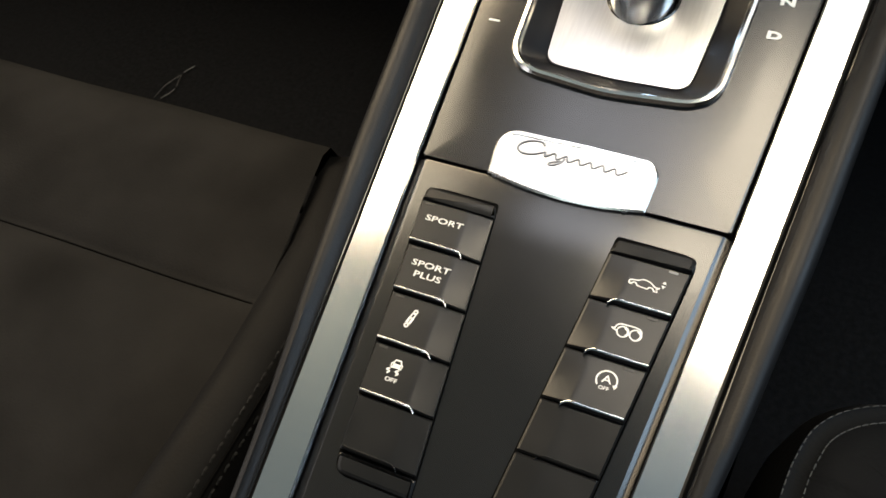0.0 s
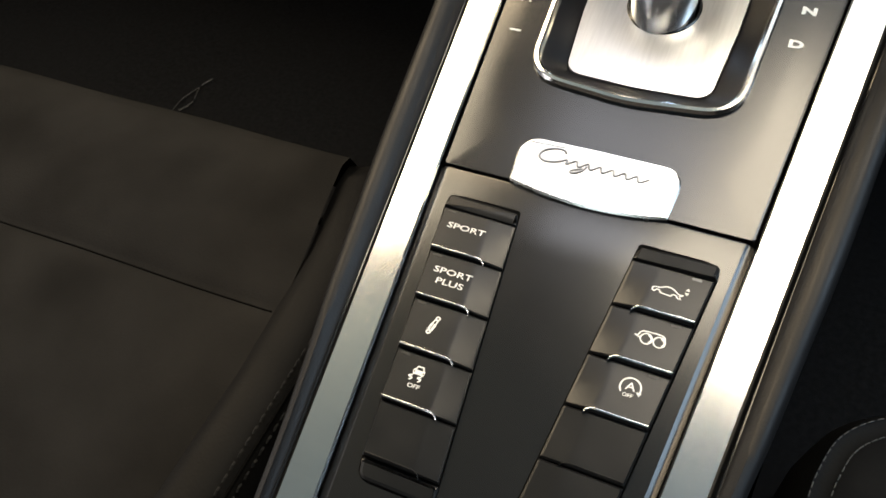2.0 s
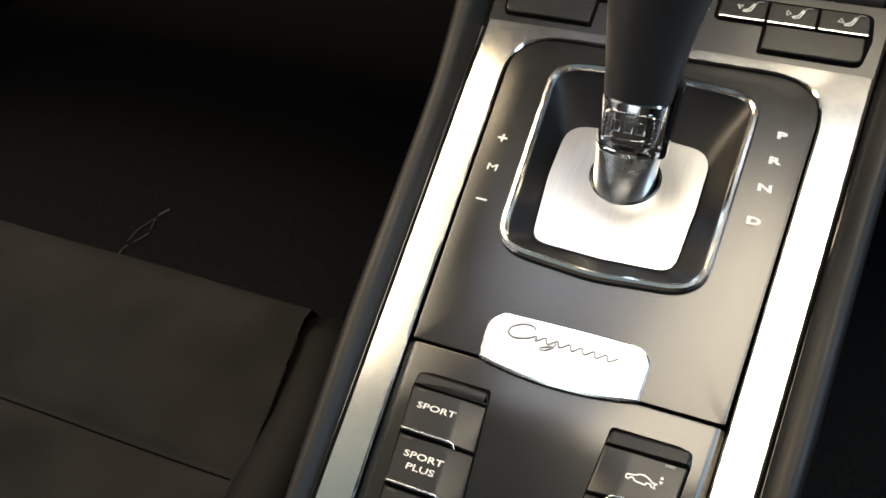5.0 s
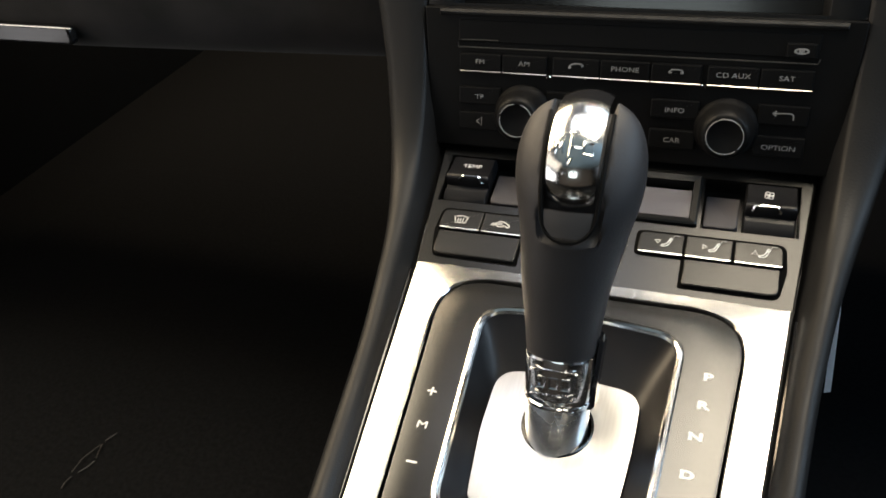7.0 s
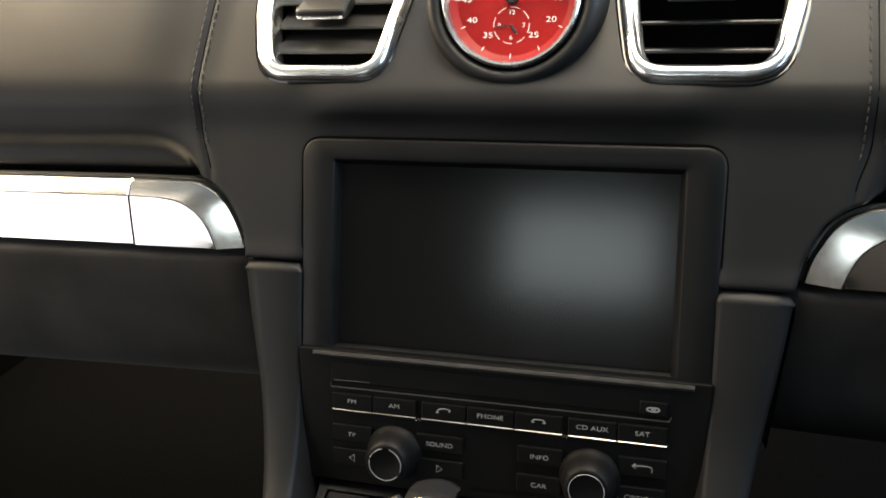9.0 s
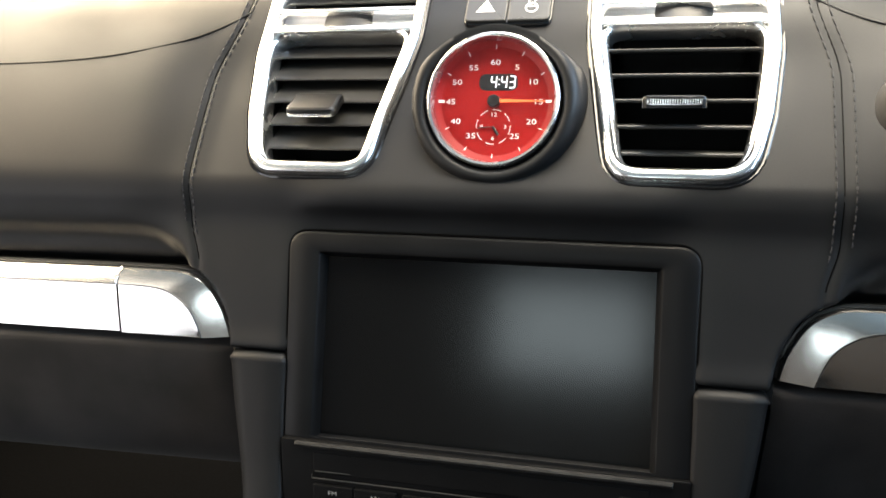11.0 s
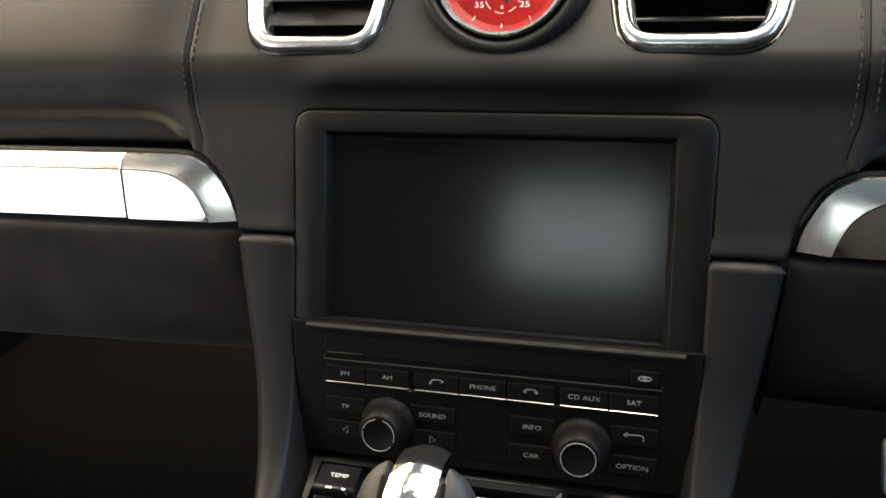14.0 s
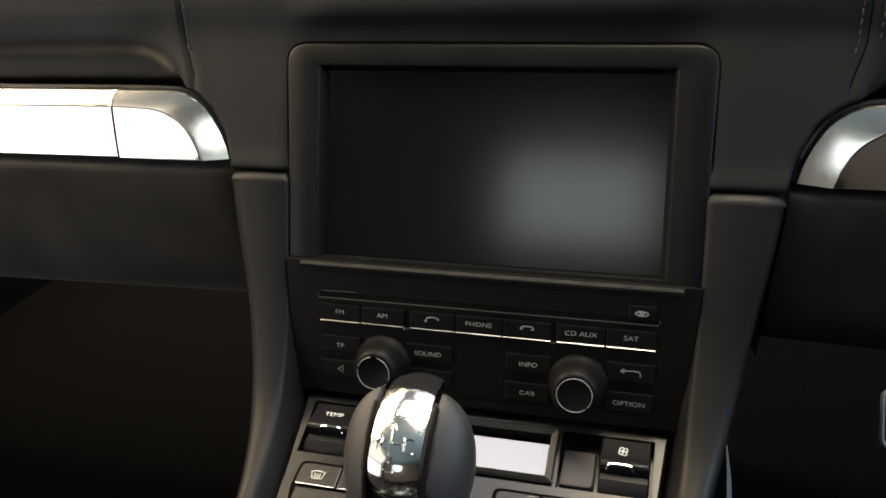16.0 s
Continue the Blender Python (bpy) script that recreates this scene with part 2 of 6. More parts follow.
def box(bm, x0, x1, y0, y1, z0, z1, bevel=0.5):
    b2 = bmesh.new()
    bmesh.ops.create_cube(b2, size=1.0)
    for v in b2.verts:
        v.co = Vector((x0 + (v.co.x + 0.5) * (x1 - x0), y0 + (v.co.y + 0.5) * (y1 - y0), z0 + (v.co.z + 0.5) * (z1 - z0)))
    if bevel:
        bmesh.ops.bevel(b2, geom=b2.edges[:], offset=bevel, segments=2, profile=0.6, affect="EDGES", clamp_overlap=True)
    merge(bm, b2)


def merge(bm, other, m=None):
    if m is not None:
        other.transform(m)
    me = bpy.data.meshes.new("tmp")
    other.to_mesh(me)
    other.free()
    bm.from_mesh(me)
    bpy.data.meshes.remove(me)


def frame_ring(bm, pts, profile):
    """A moulding round a closed outline; profile: (inward, up) from the outline, outer edge first."""
    loops(bm, [[(x, y, z) for x, y in inset(pts, d)] for d, z in profile] + [[(x, y, profile[0][1]) for x, y in inset(pts, profile[0][0])]])


def tube(bm, pts, r, closed=False, seg=6, flat=1.0):
    """A round (or flattened) rod along points."""
    pts = [Vector(p if len(p) == 3 else (*p, 0)) for p in pts]
    k = len(pts)
    rings = []
    for i, p in enumerate(pts):
        a = pts[i - 1] if (i or closed) else p
        b = pts[(i + 1) % k] if (i < k - 1 or closed) else p
        t = (b - a).normalized()
        up = Vector((0, 0, 1)) if abs(t.z) < 0.95 else Vector((0, 1, 0))
        s = t.cross(up).normalized()
        u = s.cross(t).normalized()
        rr = r[i] if isinstance(r, (list, tuple)) else r
        rings.append([tuple(p + s * rr * math.cos(2 * math.pi * j / seg) + u * rr * flat * math.sin(2 * math.pi * j / seg)) for j in range(seg)])
    if closed:
        rings.append(rings[0])
        loops(bm, rings)
    else:
        loops(bm, rings, True, True, True)


def lathe(bm, profile, seg=48, cap0=False, cap1=False):
    """profile: (radius, z)."""
    loops(bm, [[(r * math.cos(2 * math.pi * j / seg), r * math.sin(2 * math.pi * j / seg), z) for j in range(seg)] for r, z in profile], True, cap0, cap1)


def smooth_path(pts, n=6):
    """A smooth line through points."""
    pts = [Vector(p) for p in pts]
    out = []
    for i in range(len(pts) - 1):
        p0, p1, p2, p3 = pts[max(i - 1, 0)], pts[i], pts[i + 1], pts[min(i + 2, len(pts) - 1)]
        for j in range(n):
            t = j / n
            out.append(0.5 * ((2 * p1) + (p2 - p0) * t + (2 * p0 - 5 * p1 + 4 * p2 - p3) * t * t + (3 * p1 - p0 - 3 * p2 + p3) * t ** 3))
    out.append(pts[-1])
    return [tuple(v) for v in out]


def writing(name, text, size, x, y, z, mat, parent, turn=0.0, wide=1.25, label="", bold=0.0):
    """Raised lettering, centred at (x, y)."""
    cu = bpy.data.curves.new(name, "FONT")
    cu.body, cu.size, cu.align_x, cu.align_y = text, size, "CENTER", "CENTER"
    cu.extrude, cu.resolution_u, cu.offset = 0.05, 3, bold
    tmp = new(name, cu)
    me = bpy.data.meshes.new_from_object(tmp)
    bpy.data.objects.remove(tmp)
    bpy.data.curves.remove(cu)
    me.transform(Matrix.Translation((x * MM, y * MM, z * MM)) @ Matrix.Rotation(radians(turn), 4, "Z") @ Matrix.Diagonal((wide * MM, MM, MM, 1)))
    me.name = name
    me.materials.clear()
    me.materials.append(mat)
    ob = new(name, me)
    ob.parent = parent
    if label:
        tagged(ob, label)
    return ob


def strokes(name, lines, width, x, y, z, mat, parent, scale=1.0, turn=0.0, label=""):
    """A printed sign of flat lines; a line whose ends meet is closed."""
    bm = bmesh.new()
    c, s = math.cos(radians(turn)), math.sin(radians(turn))
    for line in lines:
        pts = [(x + scale * (c * a - s * b), y + scale * (s * a + c * b), z) for a, b in line]
        closed = len(pts) > 3 and (Vector(pts[0]) - Vector(pts[-1])).length < 1e-6
        tube(bm, pts[:-1] if closed else pts, width / 2, closed, 4, 0.2)
    return part(name, bm, mat, parent, label)


def arc(cx, cy, r, a0, a1, n=14, ry=None):
    ry = r if ry is None else ry
    return [(cx + r * math.cos(radians(a0 + (a1 - a0) * i / n)), cy + ry * math.sin(radians(a0 + (a1 - a0) * i / n))) for i in range(n + 1)]


# ---- cabin shell ----
def plain(name, x0, x1, y0, y1, z0, z1, mat, label, category):
    bm = bmesh.new()
    box(bm, x0, x1, y0, y1, z0, z1, 0)
    ob = part(name, bm, mat, None, kind="structure")
    ob.matrix_world = CAR
    return tagged(ob, label, category, kind="structure")


plain("floor", -720, 720, -1250, 700, -330, -310, CARPET, "black carpeted footwell floor of the car", "floor")
plain("wall_front", -720, 720, 700, 720, -330, 250, CARPET, "black carpeted bulkhead in front of the footwells", "wall")
# rear wall out of view, made beige so that the metal trim reflects warm
bm = bmesh.new()
box(bm, -720, -258, -1270, -1250, -330, 640, 0)
box(bm, 62, 720, -1270, -1250, -330, 640, 0)
box(bm, -258, 62, -1270, -1250, -330, 225, 0)
box(bm, -258, 62, -1270, -1250, 445, 640, 0)
tagged(part("wall_rear", bm, BULKHEAD, None), "unseen rear bulkhead, beige to warm the reflections, with a window opening", "wall", kind="structure").matrix_world = CAR
for side, nm in ((-1, "wall_left"), (1, "wall_right")):
    bm = bmesh.new()
    xa, xb = sorted((side * 700, side * 720))
    # the left side is cut lower, an added opening for the fill lamp
    sill = -200 if side < 0 else 120
    box(bm, xa, xb, -120, 700, -310, 120, 0)
    box(bm, xa, xb, -980, -120, -310, sill, 0)
    box(bm, xa, xb, -1250, -980, -310, 640, 0)
    box(bm, xa, xb, -980, 700, 590, 640, 0)
    tagged(part(nm, bm, DOORTRIM, None), "dark door trim below an open side window" if side > 0 else "dark sill and pillar round an unseen opening added for the fill lamp", "door", kind="structure").matrix_world = CAR
plain("ceiling", -720, 720, -1250, -170, 640, 660, LINER, "grey fabric roof lining of the cabin", "ceiling")


# ---- centre console ----
def outer_half(v):
    return 66.0 + 0.087 * (v - 16)


def inner_half(v):
    return 53.4 + 0.083 * (v - 14)


def panel_half(v):
    return 52.5 + 0.083 * (v - 14)


console = thing("centre_console", CONSOLE, "black centre console with brushed aluminium edges and switch banks", "console")

# aluminium frame: two long blades joined across the front
bm = bmesh.new()
V0 = -230
left_in = [(-inner_half(V0), V0), (-inner_half(14), 14), (-inner_half(148), 166.5), (inner_half(148), 166.5), (inner_half(14), 14), (inner_half(V0), V0)]
arch = rounded(left_in, [0.1, 0.1, 24, 24, 0.1, 0.1], 10)
k = len(arch)
outline = []
for i, (x, y) in enumerate(arch):
    if i < 22:
        v = (V0, 14)[i // 11]
        outline.append((-outer_half(v), v))
    elif i >= k - 22:
        v = (14, V0)[(i - (k - 22)) // 11]
        outline.append((outer_half(v), v))
    else:
        outline.append(None)
n_mid = [i for i, o in enumerate(outline) if o is None]
corner_path = [(-outer_half(100), 100), (-outer_half(150), 150), (-outer_half(172) - 0.3, 172), (0, 172.4), (outer_half(172) + 0.3, 172), (outer_half(150), 150), (outer_half(100), 100)]


def along(path, t):
    seg = [math.dist(a, b) for a, b in zip(path, path[1:])]
    d = t * sum(seg)
    for s, a, b in zip(seg, path, path[1:]):
        if d <= s:
            return (a[0] + (b[0] - a[0]) * d / s, a[1] + (b[1] - a[1]) * d / s)
        d -= s
    return path[-1]


for j, i in enumerate(n_mid):
    outline[i] = along(corner_path, j / (len(n_mid) - 1))
mid1 = [((a[0] * 0.955 + b[0] * 0.045), (a[1] * 0.955 + b[1] * 0.045)) for a, b in zip(arch, outline)]
mid2 = [((a[0] * 0.06 + b[0] * 0.94), (a[1] * 0.06 + b[1] * 0.94)) for a, b in zip(arch, outline)]
up = lambda o, z: [(x, y, z) for x, y in o]
loops(bm, [up(arch, -6), up(arch, 0.0), up(mid1, 0.8), up(mid2, 0.5), up(outline, -0.5), up(outline, -6)], closed=False)
part("aluminium_frame", bm, ALU, console, "brushed aluminium frame round the panels", smooth=18)

# dark bed under everything
bm = bmesh.new()
loops(bm, [[(-(outer_half(v) + 6), v, -13), (outer_half(v) + 6, v, -13)] for v in (-235, 40)], closed=False)
loops(bm, [[(-(outer_half(v) + 6), v, -48), (outer_half(v) + 6, v, -48)] for v in (40, 172)], closed=False)
part("console_bed", bm, CARPET, console)

# thin bead between the aluminium and the rails
for side in (-1, 1):
    bm = bmesh.new()
    tube(bm, [(side * (outer_half(v) + 2.0), v, -2.2) for v in (-230, -120, 0, 90, 168)], 0.9, False, 8)
    part("edge_bead", bm, GLOSS, console, "thin black bead along the aluminium")

# rear switch panel
bm = bmesh.new()
SECTION = [(0.55, -12), (0.55, -2.6), (0.4, -1.9), (-0.1, -1.5), (-2.0, -0.36), (-2.5, -0.1), (-3.2, 0.0)]       # from the edge inwards, with a flat chamfer
rows = []
for v, dz in ((-225, 0.0), (-150, 0.0), (-100, 0.0), (-50, 0.0), (-10, 0.0), (11.8, 0.0), (12.4, -0.15), (12.6, -0.6), (12.6, -12)):
    r = [(-panel_half(v) - d, v, max(-12, z + dz)) for d, z in SECTION]
    rows.append(r + [(-x, y, z) for x, y, z in r[::-1]])
loops(bm, rows, closed=False)
part("switch_panel", bm, PANEL, console, "satin black panel between the switch banks", smooth=14)

# gear panel with its opening
ringpts = rounded([(-37.0, 56.6), (-0.5, 53.0), (36.4, 56.6), (40.8, 150.6), (-1, 154.8), (-42.6, 150.6)], [15, 70, 15, 13, 90, 13], 8)
gp = rounded([(-panel_half(-10), -10), (panel_half(-10), -10), (panel_half(150) + 0.1, 165.5), (-panel_half(150) - 0.1, 165.5)], [1.2, 1.2, 21, 21], 14)
bm = bmesh.new()


def resample(pts, n, start):
    """n points evenly round an outline, from the direction start (degrees) about its middle."""
    cx, cy = 0.0, 98.0
    res = []
    for i in range(n):
        a = radians(start + 360 * i / n)
        d = Vector((math.cos(a), math.sin(a)))
        best = None
        for p, q in zip(pts, pts[1:] + pts[:1]):
            e = Vector((q[0] - p[0], q[1] - p[1]))
            den = d.x * e.y - d.y * e.x
            if abs(den) < 1e-9:
                continue
            t = ((p[0] - cx) * e.y - (p[1] - cy) * e.x) / den
            s = ((p[0] - cx) * d.y - (p[1] - cy) * d.x) / den
            if t > 0 and -1e-6 <= s <= 1 + 1e-6:
                best = t if best is None else max(best, t)
        res.append((cx + d.x * best, cy + d.y * best))
    return res


N = 180
outer = resample(gp, N, 0)
inner = resample(ringpts, N, 0)
mix = lambda a, b, t: [(p[0] * (1 - t) + q[0] * t, p[1] * (1 - t) + q[1] * t) for p, q in zip(a, b)]


def trimmed(o, z):
    """The outline cut straight at the seam with the switch panel."""
    return [(x * (0.915 if y < -9 else 1.0), max(y, 13.8), z) for x, y in o]


rows = [trimmed(outer, -12), trimmed(outer, -3.0), trimmed(inset(outer, 0.15), -1.0), trimmed(inset(outer, 0.45), -0.35), trimmed(inset(outer, 0.9), -0.06), trimmed(inset(outer, 1.3), 0.0)]
rows += [trimmed(mix(inset(outer, 1.3), inner, t), 0.0) for t in (0.55, 0.9)] + [up(inner, 0.0), up(inner, -4)]
loops(bm, rows)
part("gear_panel", bm, PANEL, console, "satin black panel round the gear lever")
bm = bmesh.new()
frame_ring(bm, ringpts, [(-0.9, -1.0), (-0.9, 1.2), (-0.2, 2.3), (0.9, 2.6), (1.9, 2.0), (2.4, 0.8), (2.4, -2.0)])
part("gate_ring", bm, RINGCHROME, console, "polished chrome ring round the gear gate")
# funnel down to the gate plate
platepts = rounded([(-27.4, 69.2), (-1, 68.2), (24.6, 69.4), (26.8, 100), (27.4, 127.4), (-1, 130.0), (-29.8, 128), (-30.0, 100)], [6, 60, 6, 90, 10, 60, 10, 90], 8)
pl = resample(platepts, N, 0)
inner2 = inset(inner, 2.2)
bm = bmesh.new()
loops(bm, [up(inner2, 0.6), up(mix(inner2, pl, 0.25), -3.2), up(mix(inner2, pl, 0.75), -8.2), up(pl, -10.3), up(inset(pl, 1.2), -10.6), up(inset(pl, 1.2), -14)])
part("gate_funnel", bm, FUNNEL, console, "smooth black funnel inside the chrome ring")
bm = bmesh.new()
# dished plate, drawn as rings round the lever's hole
hole = [(-1.6 + 13.4 * math.cos(2 * math.pi * i / N), 107.4 + 13.4 * math.sin(2 * math.pi * i / N)) for i in range(N)]
dish = lambda o: [(x, y, -9.6 + 0.9 * (1 - ((y - 98) / 32) ** 2) - 0.45 * math.exp(-(max(0.0, math.hypot(x + 1.6, y - 107.4) - 13.0) / 7.5) ** 2)) for x, y in o]
edge0 = resample(inset(platepts, -0.6), N, 0)
loops(bm, [up(edge0, -18), up(edge0, -11.0)] + [dish(mix(edge0, hole, t)) for t in (0.02, 0.1, 0.2, 0.3, 0.4, 0.5, 0.6, 0.7, 0.8, 0.88, 0.95, 1.0)] + [up(hole, -16)])
part("gate_plate", bm, ALUCROSS, console, "satin aluminium plate under the gear lever", smooth=40)
bm = bmesh.new()
lathe(bm, [(13.9, -11), (13.9, -8.9), (13.5, -8.6), (12.9, -9.0), (12.4, -14)], 40)
bm.transform(Matrix.Translation((-1.6, 107.4, 0)))
part("lever_seal", bm, GLOSS, console)

# gate letters, each with the tilt of the shift pattern
for ch, x, y in (("P", 50.6, 134.0), ("R", 49.8, 121.2), ("N", 48.6, 107.6), ("D", 47.3, 92.0)):
    writing("letter", ch, 4.5, x, y, 0.12, PRINT, console, wide=1.5, bold=0.22)
writing("letter", "M", 4.5, -50.0, 91.3, 0.12, PRINT, console, wide=1.35)
for nm, lines, x, y in (("plus_sign", [[(-1.9, 0), (1.9, 0)], [(0, -1.9), (0, 1.9)]], -50.9, 106.6), ("minus_sign", [[(-2.1, 0), (2.1, 0)]], -48.9, 75.6)):
    strokes(nm, lines, 0.8, x, y, 0.12, PRINT, console)

# model badge: shallow tray of satin metal with a relief of joined strokes
badge = thing("model_badge", CONSOLE, "satin silver badge tray with a raised wavy line", "badge")
bp = rounded([(-27.6, 12.8)] + [(-1 + 3.2 * k, 9.7 + 3.1 * (k / 8.3) ** 2) for k in range(-7, 8)] + [(25.4, 12.8), (26.5, 30.6), (0, 31.0), (-29.4, 30.0)], [0.4] + [2.0] * 15 + [0.4, 6, 40, 6], 6)
bm = bmesh.new()
floor_of = lambda o: [(x, y, 1.36 - 0.025 * (y - 19.0)) for x, y in o]
ins = rounded([(-20.2, 20.4)] + [(2.5 * k, 20.0 + 0.4 * (k / 8) ** 2) for k in range(-7, 8)] + [(20.0, 20.6), (23.0, 29.6), (0, 29.8), (-26.0, 29.2)], [2] + [1.0] * 15 + [2, 2, 40, 2], 6)
loops(bm, [up(bp, -2), up(bp, 0.9), up(inset(bp, 0.7), 1.5), up(inset(ins, -1.6), 1.45), [(x, y, z + 0.05) for x, y, z in floor_of(inset(ins, -0.7))], [(x, y, z + 0.02) for x, y, z in floor_of(inset(ins, -0.2))], floor_of(inset(ins, 0.3))])
part("tray", bm, SATIN, badge, "satin metal tray", smooth=30)
bm = bmesh.new()
loops(bm, [floor_of(inset(ins, -0.1)), floor_of(inset(ins, 1.0))], True, False, True)
part("tray_floor", bm, GREYSILVER, badge, "dull silver floor of the tray")
bm = bmesh.new()
tail = [(-12.6, 27.6), (-13.6, 28.8), (-17.0, 28.7), (-20.4, 26.8), (-21.0, 24.4), (-18.6, 23.0), (-14.6, 23.8), (-11.6, 25.4)]
humps = [(-11.0 + 2.05 * k + (0.5 if k % 2 else -0.3), 24.8 + (0.95 if k % 2 else -1.05) - 0.02 * k) for k in range(14)]
lines = [smooth_path([(*p, 0) for p in tail + humps], 6), smooth_path([(-4.6, 24.6, 0), (-5.6, 22.6, 0), (-8.4, 20.9, 0), (-9.0, 21.8, 0), (-5.6, 23.4, 0)], 6)]
for line in lines:
    tube(bm, [(x, y, 1.46 - 0.025 * (y - 19.0)) for x, y, _ in line], 0.42, False, 6)
part("relief", bm, RELIEF, badge, "raised joined strokes in silver")

# ---- switch banks ----
CUTS = [-3.2, -19.6, -36.7, -53.8, -70.9, -88.2]


def bank_x(v):
    """Outer and inner edge of a bank of switches, as distances from the middle."""
    return 45.0 + 0.108 * v, 19.4 + 0.098 * v


def bank(side, label, icons, blanks):
    b = thing("switch_bank", CONSOLE, label, "switches", "switch banks beside the panel")
    q = lambda v, t: (side * (bank_x(v)[0] * (1 - t) + bank_x(v)[1] * t), v)
    # housing frame, a low raised rim with a cap at its head and foot
    top = rounded([(side * 44.7, -3.2), (side * 45.2, 2.6), (side * 19.7, 2.6), (side * 19.1, -3.2)], [0.4, 5, 1.6, 0.4], 6)
    bm = bmesh.new()
    slab(bm, top, -3, 0.9, 1.3, lambda x, y: 0.27 * (2.6 - y) - 0.16 * max(0.0, 27.0 - abs(x)))
    part("head_cap", bm, KEY, b)
    foot = rounded([(side * (bank_x(-88.6)[0]), -88.6), (side * bank_x(-88.6)[1], -88.6), (side * bank_x(-94)[1], -94.6), (side * (bank_x(-94)[0] - 0.5), -94.6)], [0.3, 0.3, 0.5, 5], 6)
    bm = bmesh.new()
    slab(bm, foot, -3, 1.0, 1.2)
    part("foot_cap", bm, KEY, b)
    # black sheet just proud of the panel, painting the shade between the buttons
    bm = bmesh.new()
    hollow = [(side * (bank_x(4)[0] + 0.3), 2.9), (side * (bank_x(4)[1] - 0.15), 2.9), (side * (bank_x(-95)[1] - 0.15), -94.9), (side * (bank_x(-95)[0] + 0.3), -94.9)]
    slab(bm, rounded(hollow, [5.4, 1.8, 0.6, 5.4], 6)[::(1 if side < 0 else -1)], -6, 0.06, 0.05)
    part("gap_shade_sheet", bm, GAP, b)
    for i in range(5):
        v1, v0 = CUTS[i] - 0.25, CUTS[i + 1] + 0.25
        bm = bmesh.new()

        def face(x, y, v0=v0, v1=v1):
            """Inner third slopes down; the face tips up towards its lower edge."""
            o, n_ = bank_x(y)
            t = (o - abs(x)) / (o - n_)
            lift = (0.5 if i in blanks else 1.5 if side < 0 else 1.9) * ((v1 - y) / (v1 - v0) - 0.3)
            drop = 1.15 if side < 0 else 0.9
            return (lift + drop) * (1 - max(0.0, (t - 0.66) / 0.34)) + (0.55 if side < 0 else 0.2)
        ts = [0.012, 0.03, 0.2, 0.4, 0.6, 0.655, 0.69, 0.8, 0.96, 0.985]
        ys = [v1, v1 - 0.5, v1 - 3, (v0 + v1) / 2, v0 + 3, v0 + 0.5, v0]
        rows_ = []
        for y in ys:
            r = []
            for t in ts:
                x = q(y, t)[0]
                edge = 0.5 if (y in (v1, v0) or t == 0.012) else 0.12 if t == 0.985 else 0.0
                r.append((x, y, face(x, y) - edge + 0.4))
            rows_.append(r)
        loops(bm, rows_, closed=False)
        rim = [rows_[0][j] for j in range(len(ts))] + [rows_[j][-1] for j in range(1, len(ys))] + [rows_[-1][j] for j in range(len(ts) - 2, -1, -1)] + [rows_[j][0] for j in range(len(ys) - 2, 0, -1)]
        loops(bm, [rim, [(x, y, -3) for x, y, z in rim]])
        k_ = part("button", bm, KEY, b, "blank matt black button" if i in blanks else "matt black button with a white sign", smooth=10)
        bm = bmesh.new()
        zt = lambda x, y: face(x, y) + 0.45
        pts = []
        for t in (0.03, 0.2, 0.4, 0.58, 0.66):
            p = q(v0 + 0.9, t)
            pts.append((p[0], p[1], zt(*p) + 0.15))
        for t, dy in ((0.70, -0.15), (0.735, -0.9), (0.75, -1.8)):
            p = q(v0 + 0.9 + dy, t)
            pts.append((p[0], p[1], zt(*p) - 0.05))
        # the lip rolls over from the face of the button down to the next one
        deep = 1.1 if i in blanks else 2.1 if side < 0 else 3.6
        rolled = [[(x, y + dy * deep, z + dz * deep) for x, y, z in pts] for dy, dz in (((0.12, -0.12), (0.0, 0.0), (-0.12, 0.02), (-0.26, -0.08), (-0.36, -0.28), (-0.42, -0.62), (-0.44, -1.0)) if side < 0 else ((0.05, -0.1), (0.0, 0.02), (-0.1, 0.03), (-0.19, -0.02), (-0.3, -0.2), (-0.38, -0.5), (-0.42, -1.0)))]
        if i not in blanks:
            loops(bm, rolled[:4], closed=False)
            part("chrome_lip", bm, SATIN if side < 0 else CHROME, k_, "bright chrome lip", smooth=70)
            # lower part of the chrome, black in place of the dark cabin it mirrors
            bm = bmesh.new()
            loops(bm, rolled[3:], closed=False)
            part("lip_foot", bm, GLOSS, k_, "foot of the chrome lip, its dark reflection put in as black", smooth=70)
        else:
            loops(bm, rolled, closed=False)
            part("ridge", bm, KEY, k_, smooth=70)
        if i not in blanks:
            # indicator window near the outer upper corner
            cx, cy = q(v1 - 1.2, 0.13 if side < 0 else 0.20)
            bm = bmesh.new()
            slab(bm, rrect(cx - 1.5, cy - 0.5, cx + 1.5, cy + 0.5, 0.35, 3), zt(cx, cy) - 1, zt(cx, cy) + 0.12, 0.15)
            part("indicator", bm, PLASTIC if side < 0 else GREYPRINT if i == 0 else TONGUE, k_, "small unlit indicator window")
        for mk in icons.get(i, []):
            mk(k_, zt)
    return b


def laid(ob, zt, x, y):
    """Lays a sign, drawn level at (x, y), onto the sloping face of its button."""
    for v in ob.data.vertices:
        v.co.z += (zt(v.co.x / MM, v.co.y / MM) - zt(x, y)) * MM
    return ob


